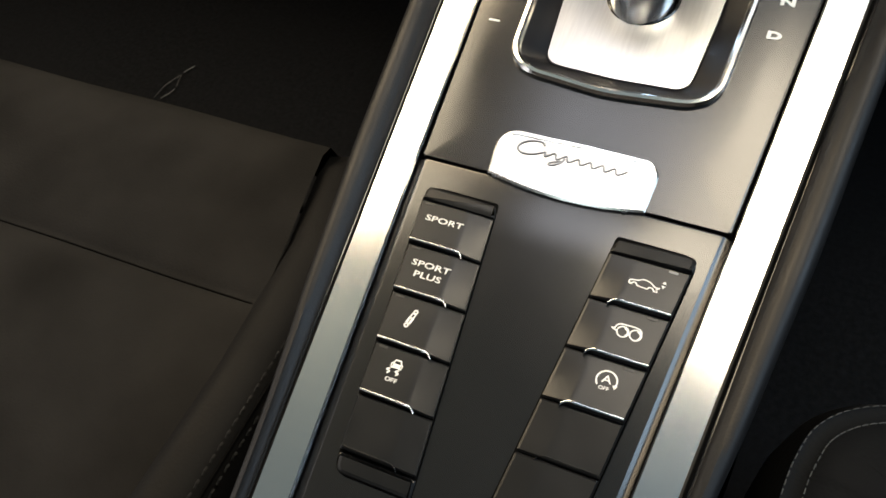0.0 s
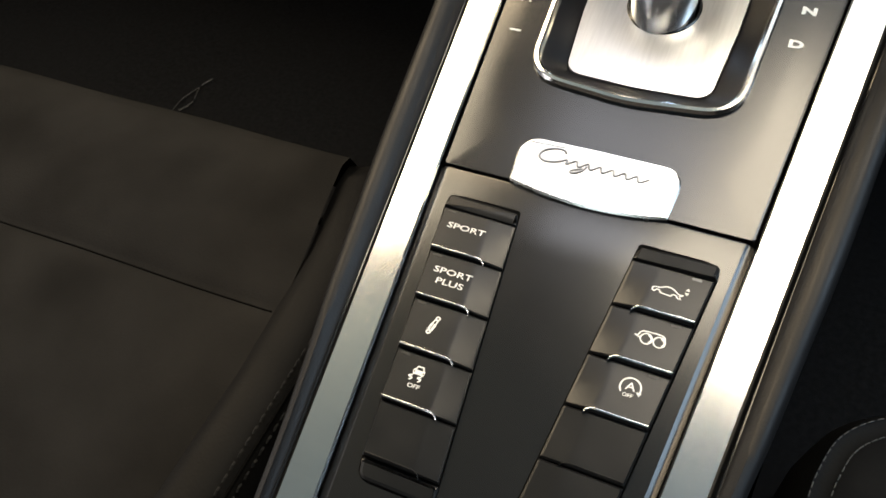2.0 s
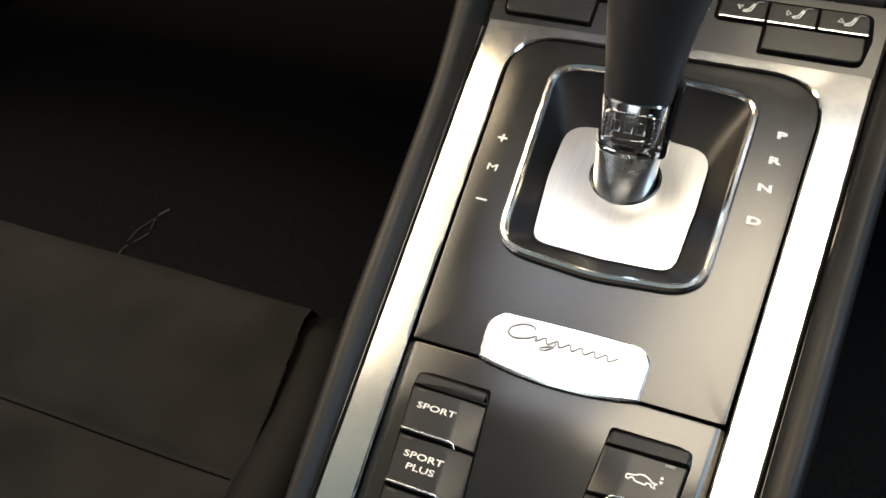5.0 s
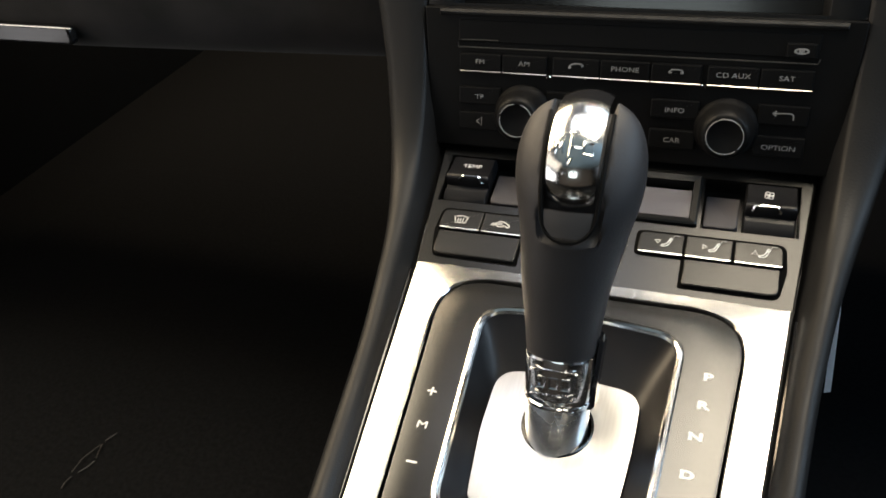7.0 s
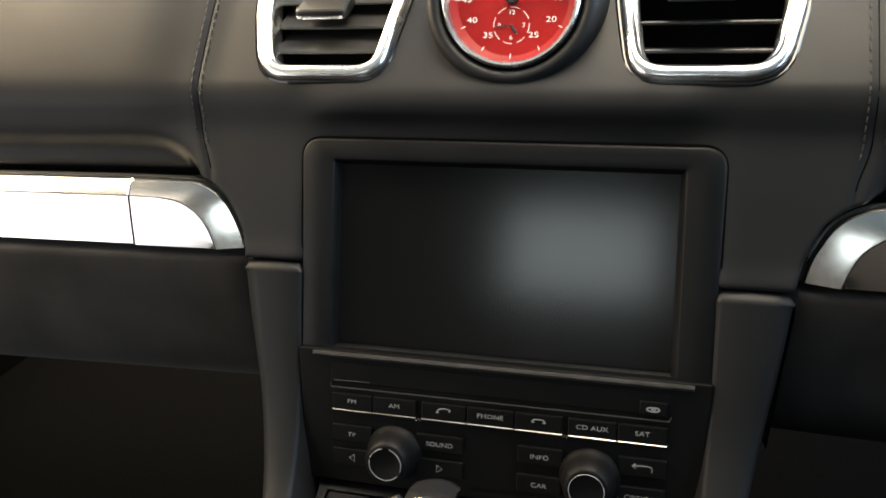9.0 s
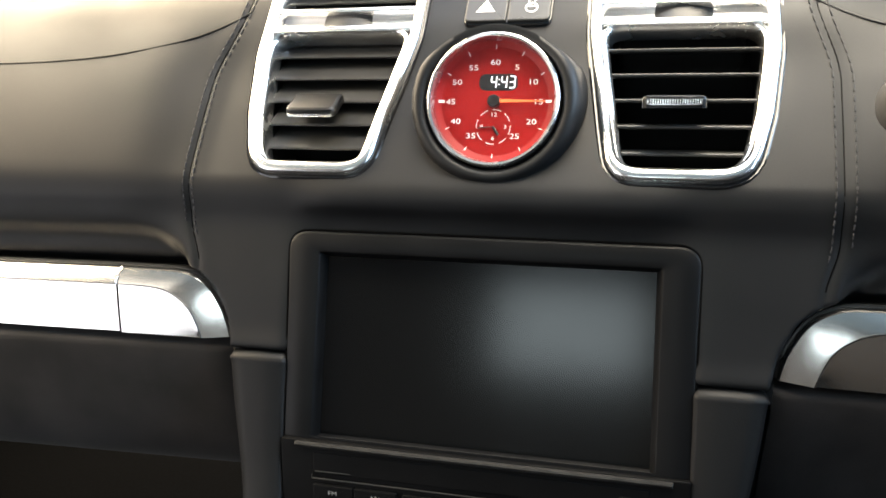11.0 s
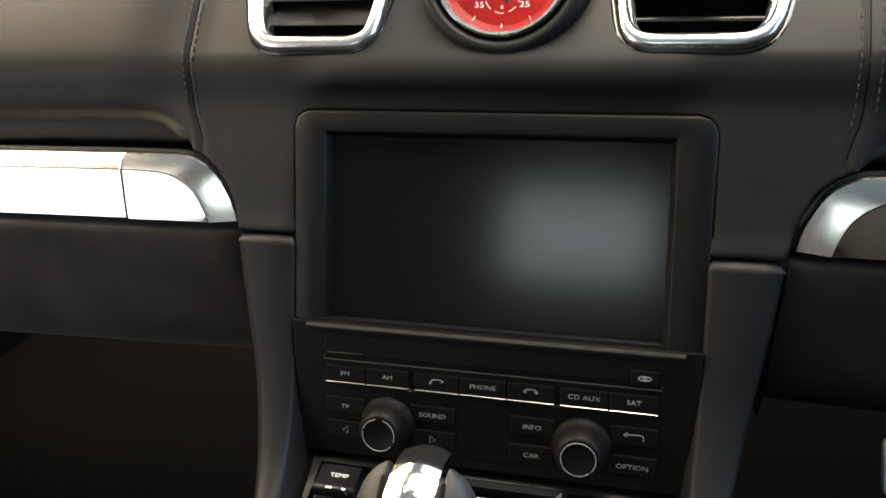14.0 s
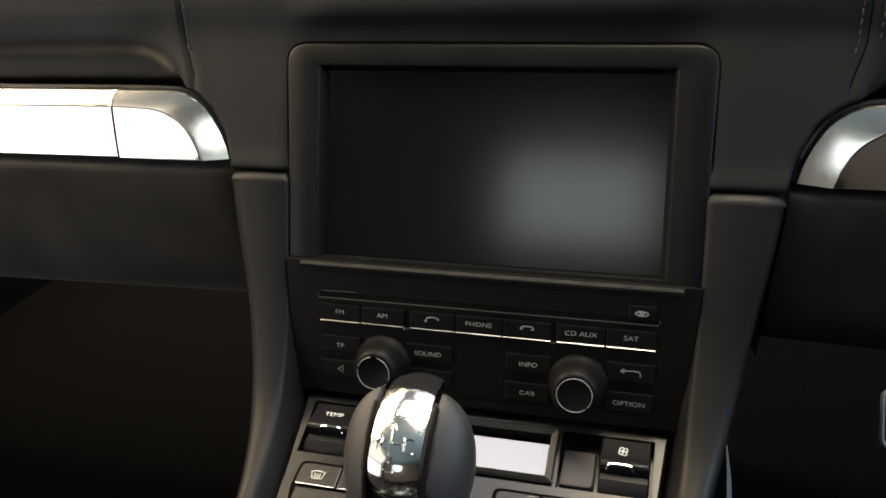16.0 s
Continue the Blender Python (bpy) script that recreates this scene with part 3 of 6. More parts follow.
def at(lines, w, x, y, scale=1.0, turn=0.0, name="symbol"):
    return lambda k_, zt: laid(strokes(name, lines, w, x, y, zt(x, y) + 0.10, PRINT, k_, scale, turn), zt, x, y)


def word(text, size, x, y, wide=1.05):
    return lambda k_, zt: laid(writing("lettering", text, size, x, y, zt(x, y) + 0.10, PRINT, k_, wide=wide, bold=0.02), zt, x, y)


damper = [arc(0, 5.0, 1.15, 0, 360, 12), arc(0, -5.2, 1.15, 0, 360, 12), [(-1.5, -3.6), (-1.5, 0.6), (1.5, 0.6), (1.5, -3.6), (-1.5, -3.6)], [(-0.5, -3.4), (-0.5, 0.5)], [(0.5, -3.4), (0.5, 0.5)], [(-1.1, 0.8), (-1.1, 3.4), (1.1, 3.4), (1.1, 0.8)]]
skid = [[(-3, 1.5), (-3, 3.4), (-2.2, 3.8), (-1.6, 5.6), (1.6, 5.6), (2.2, 3.8), (3, 3.4), (3, 1.5), (-3, 1.5)], [(-2.2, 2.4), (2.2, 2.4)], [(-2.4, 3.2), (2.4, 3.2)], [(-2.6, 1.9), (-2.0, 0.9)], [(2.6, 1.9), (2.0, 0.9)],
        smooth_path([(-2.6, 0.4), (-4.4, -0.6), (-2.4, -1.2), (-3.6, -2.6)], 4), smooth_path([(2.4, 0.4), (0.6, -0.6), (2.6, -1.2), (1.4, -2.6)], 4)]
spoiler_car = [smooth_path([(-6.5, -1.0), (-6.4, 0.6), (-3.2, 1.4), (-1.0, 2.6), (2.0, 2.2), (4.6, 0.6), (6.6, 0.9)], 4), [(6.6, 0.9), (5.2, -0.2), (6.0, -1.4), (4.4, -1.4)],
               arc(-4.2, -1.2, 1.2, 180, 0, 6), arc(3.0, -1.4, 1.3, 180, 0, 6), [(-3.0, -1.2), (1.8, -1.4)], [(-6.5, -1.0), (-5.4, -1.2)],
               [(6.9, 3.7), (7.6, 4.7), (8.3, 3.7), (6.9, 3.7)], [(7.2, 3.9), (8.0, 3.9)], [(6.9, 2.4), (7.6, 1.4), (8.3, 2.4), (6.9, 2.4)], [(7.2, 2.2), (8.0, 2.2)]]
exhaust = [arc(-1.6, -0.6, 2.6, 0, 360, 18), arc(4.2, -0.6, 2.6, 0, 360, 18), smooth_path([(-7.0, 0.2), (-5.6, 0.2), (-4.6, 2.2), (-2.4, 3.0), (4.6, 3.0), (6.6, 1.2)], 4), [(-7.0, 0.2), (-4.4, -0.8)], arc(-1.2, -0.6, 1.8, -60, 90, 8), arc(4.6, -0.6, 1.8, -60, 90, 8)]
auto_ring = [arc(0, 0.8, 4.2, -140, -385, 26), [(3.0, -0.6), (4.6, -0.6), (3.9, -1.9), (3.0, -0.6)], [(3.5, -0.9), (4.2, -0.9)]]

bank(-1, "bank of matt black drive mode buttons with thin chrome lips",
     {0: [word("SPORT", 2.95, -33.9, -9.8, 1.5)], 1: [word("SPORT", 2.95, -31.9, -26.0, 1.5), word("PLUS", 2.95, -31.6, -29.8, 1.5)],
      2: [at(damper, 0.5, -31.0, -44.2, 0.5, -13)], 3: [at(skid, 0.5, -29.2, -61.2, 0.58), word("OFF", 1.9, -29.0, -64.4, 1.2)]}, (4,))
bank(1, "bank of matt black function buttons with broad chrome lips",
     {0: [at(spoiler_car, 0.42, 32.4, -11.6, 0.70, -3)], 1: [at(exhaust, 0.44, 31.7, -27.4, 0.66)],
      2: [at(auto_ring, 0.5, 30.7, -44.0, 0.71), word("A", 3.6, 30.7, -43.2, 1.2), word("OFF", 1.65, 30.5, -46.0, 1.05)]}, (3, 4))

# ---- side rails of the console, which rise into the pillars beside the radio ----
RAILS = [(24.0, 37.6, 95, 124.5), (17.5, 37.2, 94.2, 125.3), (14.2, 35.4, 94, 125.3), (12.8, 31, 94, 124.2), (8, 14, 94, 122), (-3, -20, 93.5, 116), (-14, -42, 92.5, 112), (-28, -59.5, 91.4, 107.6), (-47, -72.5, 89.4, 102.2), (-69, -81, 86.6, 97),
         (-100, -89.5, 82.2, 91.8), (-126, -96.8, 78.9, 88.4), (-174, -107.2, 74.0, 83.4), (-228, -119.2, 68.8, 78.2), (-257, -125.9, 65.9, 74.5), (-285, -132.3, 63.2, 70.9), (-311, -138.3, 60.6, 66.8), (-350, -147, 56.8, 62.0), (-500, -178.5, 43.5, 47.5)]
spine = smooth_path([(a, b, c) for a, b, c, d in RAILS], 5)
outx = [p[0] for p in smooth_path([(d, 0, 0) for a, b, c, d in RAILS], 5)]
for side, nm in ((-1, "left"), (1, "right")):
    rail = thing("console_rail", CAR, "black grained rail along the console, curving up into a pillar", "trim", "rails beside the console")
    bm = bmesh.new()
    rows = []
    for i, (p, xo) in enumerate(zip(spine, outx)):
        a, b = spine[max(i - 1, 0)], spine[min(i + 1, len(spine) - 1)]
        t = Vector((0, b[0] - a[0], b[1] - a[1])).normalized()
        nrm = Vector((0, t.z, -t.y))
        if nrm.z < 0 and abs(nrm.z) > abs(nrm.y) or nrm.y > 0.2:
            nrm = -nrm
        xi, o = p[2], Vector((0, p[0], p[1]))
        w = xo - xi
        # the head of the pillar is flatter than the rail
        k_ = 0.35 + 0.65 * ease(10, -60, p[0])
        prof = [(xi - 7.0 * k_, -26), (xi - 4.4 * k_, -9), (xi - 1.2 * k_, -3.4), (xi, -1.6), (xi + 0.7, -0.6), (xi + 2.0, 0.4 * k_), (xi + w * 0.4, 1.6 * k_), (xi + w * 0.7, 1.2 * k_), (xi + w * 0.9, -0.8 * k_), (xi + w * 0.97, -3.0), (xo, -9), (xo - 1, -30), (xo - 4, -80)]
        rows.append([(side * x, o.y + nrm.y * h, o.z + nrm.z * h) for x, h in prof])
    loops(bm, [q[3:] for q in rows], closed=False)
    bm.faces.new([bm.verts.new(v) for v in rows[0]])
    part("rail_skin", bm, RAIL, rail, smooth=60)
    bm = bmesh.new()
    loops(bm, [q[:4] for q in rows], closed=False)
    part("inner_wall", bm, RAIL, rail, smooth=60)

# ---- gear lever ----
lever = thing("gear_lever", CONSOLE, "black leather gear lever with a chrome shield and chrome collar", "gear lever")


def lever_axis(w):
    """Middle line of the lever at the height w over the panel."""
    return Vector((-2.0 + 2.2 * ease(38, 72, w), 105.5 + 0.55 * (w + 12), w))


LEAN_AXIS = Vector((0, 0.55, 1)).normalized()
BACK = Vector((0, -1, 0.55)).normalized()      # towards the rear of the car


def ring_at(w, rx, ry, n=40, power=2.3, grow=0.0):
    c = lever_axis(w)
    out = []
    for j in range(n):
        a = 2 * math.pi * j / n
        ca, sa = math.cos(a), math.sin(a)
        sx = math.copysign(abs(ca) ** (2 / power), ca) * (rx + grow)
        sy = math.copysign(abs(sa) ** (2 / power), sa) * (ry + grow)
        out.append(tuple(c + Vector((1, 0, 0)) * sx - BACK * sy))
    return out


bm = bmesh.new()
loops(bm, [ring_at(w, r, r, 40, 2) for w, r in ((-16, 12.1), (-4, 12.1), (1.6, 12.1), (2.2, 11.6))], True, True, True)
part("shaft", bm, SHAFT, lever, "polished metal shaft")
bm = bmesh.new()
loops(bm, [ring_at(w, r, r, 40, 2) for w, r in ((1.6, 11.8), (2.0, 12.7), (3.2, 12.9), (3.6, 12.3), (4.0, 12.3), (4.4, 12.9), (5.6, 13.0), (6.0, 12.2))], True, True, True)
part("lower_collar", bm, CHROME, lever, "ringed chrome collar")
bm = bmesh.new()
loops(bm, [ring_at(w, r, r + 0.4, 40, 2.6) for w, r in ((5.6, 11.8), (6.2, 12.6), (19.5, 12.9), (20.2, 12.6))], True, True, True)
collar = part("upper_collar", bm, DARKCHROME, lever, "dark chrome collar with a framed plate")
# framed plate on the rear of the collar, filled with three plain bars
bm = bmesh.new()
pl_c = lever_axis(12.4) + BACK * 13.2
px = Vector((1, 0, 0))
fr = [pl_c + px * a + LEAN_AXIS * b for a, b in rrect(-8.6, -5.0, 8.6, 5.0, 0.8, 2)]
tube(bm, [tuple(v) for v in fr], 0.35, True, 6)
part("plate_frame", bm, DARKCHROME, collar, "thin dark chrome frame")
bm = bmesh.new()
for cx in (-4.6, 0.0, 4.6):
    tube(bm, [tuple(pl_c + px * (cx + a) + LEAN_AXIS * b) for a, b in ((-1.4, -2.0), (-1.4, 2.0), (1.4, 2.0), (1.4, -2.0))], 0.4, True, 5)
part("plate_bars", bm, DARKCHROME, collar, "plain raised bars")
# release trigger: a slim bar on the lever's outer side, with a chrome foot
bm = bmesh.new()
loops(bm, [[tuple(lever_axis(w) + px * (11.4 + d) - BACK * t) for t, d in ((-3.4, e), (-2.6, e + 1.6), (2.0, e + 2.2), (4.2, e + 1.0), (4.6, e - 1.0))] for w, e in ((0.5, 0.0), (1.6, 1.0), (12, 1.4), (24.6, 2.4), (26, 1.4))], False, True, True)
trigger = part("release_trigger", bm, GLOSS, lever, "glossy black release trigger", smooth=40)
bm = bmesh.new()
loops(bm, [[tuple(lever_axis(w) + px * (13.2 + e) - BACK * t) for t in (-2.6, 0.0, 1.8)] for w, e in ((12, 0.6), (13, 1.1), (25, 2.2), (26.4, 1.6))], closed=False)
part("trigger_face", bm, SATIN, trigger, "chrome face of the trigger")
bm = bmesh.new()
loops(bm, [[tuple(lever_axis(w) + px * (x + e) - BACK * t) for x, t in ((9, 6.5), (16.4, 7.0), (18.2, 9.0), (18.4, 13.0), (16.8, 15.5), (9, 16.0))] for w, e in ((43, -4.0), (44.5, -2.0), (54, -0.4), (63, 0.4), (65, -1.6))], True, True, True)
part("trigger_head", bm, GLOSS, trigger, "black finger rest of the trigger", smooth=40)

PROFILE = [(18.6, 11.8, 12.2), (20.4, 12.8, 13.2), (30, 14.0, 14.4), (40, 15.5, 16.0), (50, 17.2, 17.6), (60, 18.9, 19.0), (68, 20.7, 20.0), (75, 22.0, 19.8), (81, 22.2, 18.4), (86, 21.6, 16.0),
           (91, 20.0, 12.6), (95, 17.6, 9.0), (98, 14.2, 5.6), (100, 9.6, 3.4), (100.6, 4.0, 1.6)]


def knob_size(w):
    for (w0, a0, b0), (w1, a1, b1) in zip(PROFILE, PROFILE[1:]):
        if w <= w1:
            t = (w - w0) / (w1 - w0)
            t = max(0.0, t)
            return a0 + (a1 - a0) * t, b0 + (b1 - b0) * t
    return PROFILE[-1][1:]


bm = bmesh.new()
smooth_prof = smooth_path(PROFILE, 4)
loops(bm, [ring_at(w, rx, ry, 96, 2.25) for w, rx, ry in smooth_prof], True, True, True)
for v in bm.verts:
    # channel that takes the shield, between two leather shoulders
    side_ = abs(v.co.x - 0.4)
    if v.co.z > 67 and side_ < 10.6:
        v.co -= LEAN_AXIS * 4.5 * min(1.0, (v.co.z - 67) / 6) * min(1.0, (10.6 - side_) / 0.8)
    # and a pocket behind its foot
    if 68 < v.co.z < 90 and side_ < 10.6 and (v.co - lever_axis(v.co.z)).dot(BACK) > 0:
        v.co -= BACK * 5.0 * ease(69.0, 71.5, v.co.z) * ease(90, 78, v.co.z) * min(1.0, (10.6 - side_) / 0.8)
part("knob", bm, KNOBLEATHER, lever, "smooth black leather knob", smooth=70)


def knob_skin(w, x, lift):
    """A point of the knob's rear side at the height w and the offset x from its middle."""
    rx, ry = knob_size(w)
    u = min(0.999, abs(x) / rx)
    d = ry * (1 - u ** 2.25) ** (1 / 2.25)
    c = lever_axis(w)
    return c + px * x + BACK * (d + lift)


MERIDIAN = smooth_path([(14.6, 70.2, 7.0), (16.4, 71.6, 8.0), (18.6, 75.0, 8.5), (19.7, 78.6, 8.8), (19.6, 82.0, 9.0), (18.5, 85.6, 9.2), (15.2, 90.6, 9.3), (10.4, 95.0, 9.3), (4.6, 98.6, 9.1), (-1.5, 100.8, 9.0), (-8.0, 101.8, 8.9), (-14.0, 101.6, 8.4), (-18.6, 99.8, 7.6), (-21.4, 96.0, 6.4)], 4)


def shield_point(i, s):
    """A point of the shield: i along its middle line, s across from -1 to 1."""
    d, w, half = MERIDIAN[i]
    half *= 0.93
    d0, w0, _ = MERIDIAN[max(i - 1, 0)]
    d1, w1, _ = MERIDIAN[min(i + 1, len(MERIDIAN) - 1)]
    n = (BACK * (w1 - w0) - LEAN_AXIS * (d1 - d0) / math.sqrt(1 + 0.55 ** 2) * 1.14).normalized()
    c = lever_axis(w) + BACK * (d + 0.6) + px * (half * s)
    return c - n * (1.9 * s * s)


bm = bmesh.new()
ACROSS = (-1, -0.93, -0.75, -0.5, -0.25, 0, 0.25, 0.5, 0.75, 0.93, 1)
CREST = next(i for i, q in enumerate(MERIDIAN) if q[0] < 1.5)
rows = [[tuple(shield_point(i, s)) for s in ACROSS] for i in range(CREST + 1)]
loops(bm, rows, closed=False)
edge = [r[0] for r in rows] + list(rows[-1][1:]) + [r[-1] for r in rows[::-1]][1:] + [rows[0][j] for j in range(len(ACROSS) - 2, 0, -1)]
mid = lever_axis(80)
loops(bm, [edge, [tuple(Vector(p) + (mid - Vector(p)).normalized() * 3.4) for p in edge]])
part("chrome_shield", bm, SHIELD, lever, "mirror chrome shield with a raised shift pattern", smooth=60)
bm = bmesh.new()
rows = [[tuple(shield_point(i, s)) for s in ACROSS] for i in range(CREST, len(MERIDIAN))]
loops(bm, rows, closed=False)
loops(bm, [rows[-1], [tuple(Vector(q) - LEAN_AXIS * 9) for q in rows[-1]]], closed=False)
part("crest_cap", bm, GLOSS, lever, "black plastic cap in front of the shield", smooth=60)
bm = bmesh.new()
rows = [[tuple(knob_skin(w, h * s, 0.35)) for s in (-1, -0.5, 0, 0.5, 1)] for w, h in ((62.5, 4.6), (63.4, 6.4), (65.5, 7.6), (68, 8.0), (70.6, 8.1))]
loops(bm, rows, closed=False)
part("tongue", bm, TONGUE, lever, "matt black plastic tongue below the shield")
bm = bmesh.new()
u_line = [(97, -10.4), (90, -10.3), (80, -9.9), (73, -9.5), (67, -8.8), (63.7, -7.0), (61.6, -3.8), (61.2, 0), (61.6, 3.8), (63.7, 7.0), (67, 8.8), (73, 9.5), (80, 9.9), (90, 10.3), (97, 10.4)]
tube(bm, smooth_path([tuple(knob_skin(w, x, 0.25)) for w, x in u_line], 4), 0.75, False, 6)
part("inlay_edge", bm, SEATLEATHER, lever, "dark raised edge round the inlay")
bm = bmesh.new()


def on_shield(x, w):
    """A point just over the shield at the height w and the offset x."""
    for i in range(len(MERIDIAN) - 1):
        w0, w1 = MERIDIAN[i][1], MERIDIAN[i + 1][1]
        if w0 <= w <= w1:
            t = (w - w0) / (w1 - w0)
            return shield_point(i, x / MERIDIAN[i][2]) * (1 - t) + shield_point(i + 1, x / MERIDIAN[i + 1][2]) * t + BACK * 0.1 + LEAN_AXIS * 0.1


for line in ([(-1.2, 91.4), (-1.2, 83.0)], [(-1.9, 90.6), (-1.2, 91.6), (-0.5, 90.6)], [(-2.0, 84.4), (-1.2, 82.6), (-0.4, 84.4), (-2.0, 84.4)], [(-6.6, 85.6), (-6.4, 89.0), (-5.0, 86.8), (-3.8, 89.0), (-3.6, 85.6)],
             [(-1.2, 87.4), (2.8, 87.2)], [(3.4, 85.8), (3.4, 88.8), (6.6, 88.6), (6.6, 85.6), (3.4, 85.8)], [(-2.8, 80.6), (-2.7, 79.8), (0.7, 79.8), (0.8, 80.6)], [(-2.0, 94.0), (-0.4, 94.0)], [(-1.2, 93.4), (-1.2, 94.6)]):
    dense = [tuple(Vector(a) * (1 - t / 4) + Vector(b) * (t / 4)) for a, b in zip(line, line[1:]) for t in range(4)] + [line[-1]]
    tube(bm, [tuple(on_shield(x, w + 1.6)) for x, w in dense], 0.36, False, 5)
part("shift_pattern", bm, CHROME, lever, "raised shift pattern")

# ---- climate panel ----
climate = thing("climate_control", CLIMATE, "black climate control panel with chrome-lipped buttons and a small display", "control panel")


def fascia_half(v):
    return 80.0 + 0.082 * (v - 12)


bm = bmesh.new()
# fascia built as strips round its openings
for v0, v1 in ((12.2, 49.0), (77.0, 84.5)):
    loops(bm, [[(-fascia_half(v), v, -1.2), (-fascia_half(v) + 1, v, 0), (fascia_half(v) - 1, v, 0), (fascia_half(v), v, -1.2)] for v in (v0, v1)], closed=False)
for s in (-1, 1):
    loops(bm, [[(s * 80.0, v, 0), (s * (fascia_half(v) - 1), v, 0), (s * fascia_half(v), v, -1.2)] for v in (49.0, 77.0)], closed=False)
    loops(bm, [[(s * 40.0, v, 0), (s * 38.6, v, 0)] for v in (49.0, 77.0)], closed=False)
    loops(bm, [[(s * 40.0, v, 0), (s * 40.0, v, -8)] for v in (49.0, 77.0)], closed=False)
    loops(bm, [[(s * 80.0, v, 0), (s * 80.0, v, -8)] for v in (49.0, 77.0)], closed=False)
    loops(bm, [[(s * fascia_half(v), v, -1.2), (s * fascia_half(v), v, -14)] for v in (12.2, 84.5)], closed=False)
loops(bm, [[(-fascia_half(12), 12.2, 0), (fascia_half(12), 12.2, 0)], [(-fascia_half(12), 11.8, -8), (fascia_half(12), 11.8, -8)]], closed=False)
loops(bm, [[(-80, 49, 0), (80, 49, 0)], [(-80, 49, -9), (80, 49, -9)], [(-80, 77, -9), (80, 77, -9)], [(-80, 77, 0), (80, 77, 0)]], closed=False)
part("fascia", bm, FASCIA, climate, "satin black fascia")

def lipped_key(x0, x1, v0, v1, parent, corner=None, lip=True):
    bm = bmesh.new()
    slab(bm, rounded([(x0 + 0.3, v0), (x1 - 0.3, v0), (x1 - 0.3, v1), (x0 + 0.3, v1)], corner or 0.5, 4), -4, 1.2, 0.6, lambda x, y: 0.05 * (v1 - y))
    k_ = part("button", bm, KEY if x0 < 0 else FASCIA, parent, "black button with a chrome lower lip" if lip else "blank black button")
    if lip:
        bm = bmesh.new()
        tube(bm, [(x0 + 0.9, v0 + 0.3, 1.75), (x1 - 0.9, v0 + 0.3, 1.75)], 0.36, False, 8, 0.45)
        part("chrome_lip", bm, SATIN, k_, "bright chrome lip")
    return k_


def seat_flow(turn):
    """A seat outline with an arrow."""
    seat = [smooth_path([(-0.6, -2.2), (2.4, -1.6), (3.4, -0.2), (4.3, 2.0), (3.2, 2.2), (2.2, 0.2), (1.2, -0.5), (-0.8, -1.2), (-0.6, -2.2)], 3), arc(4.2, 3.2, 0.75, 0, 360, 10)]
    c, s_ = math.cos(radians(turn)), math.sin(radians(turn))
    tri = [(-1.6, 1.1), (1.6, 1.1), (0, -1.3), (-1.6, 1.1)]
    return seat + [[(-3.0 + c * a - s_ * b, 0.8 + s_ * a + c * b) for a, b in tri]]


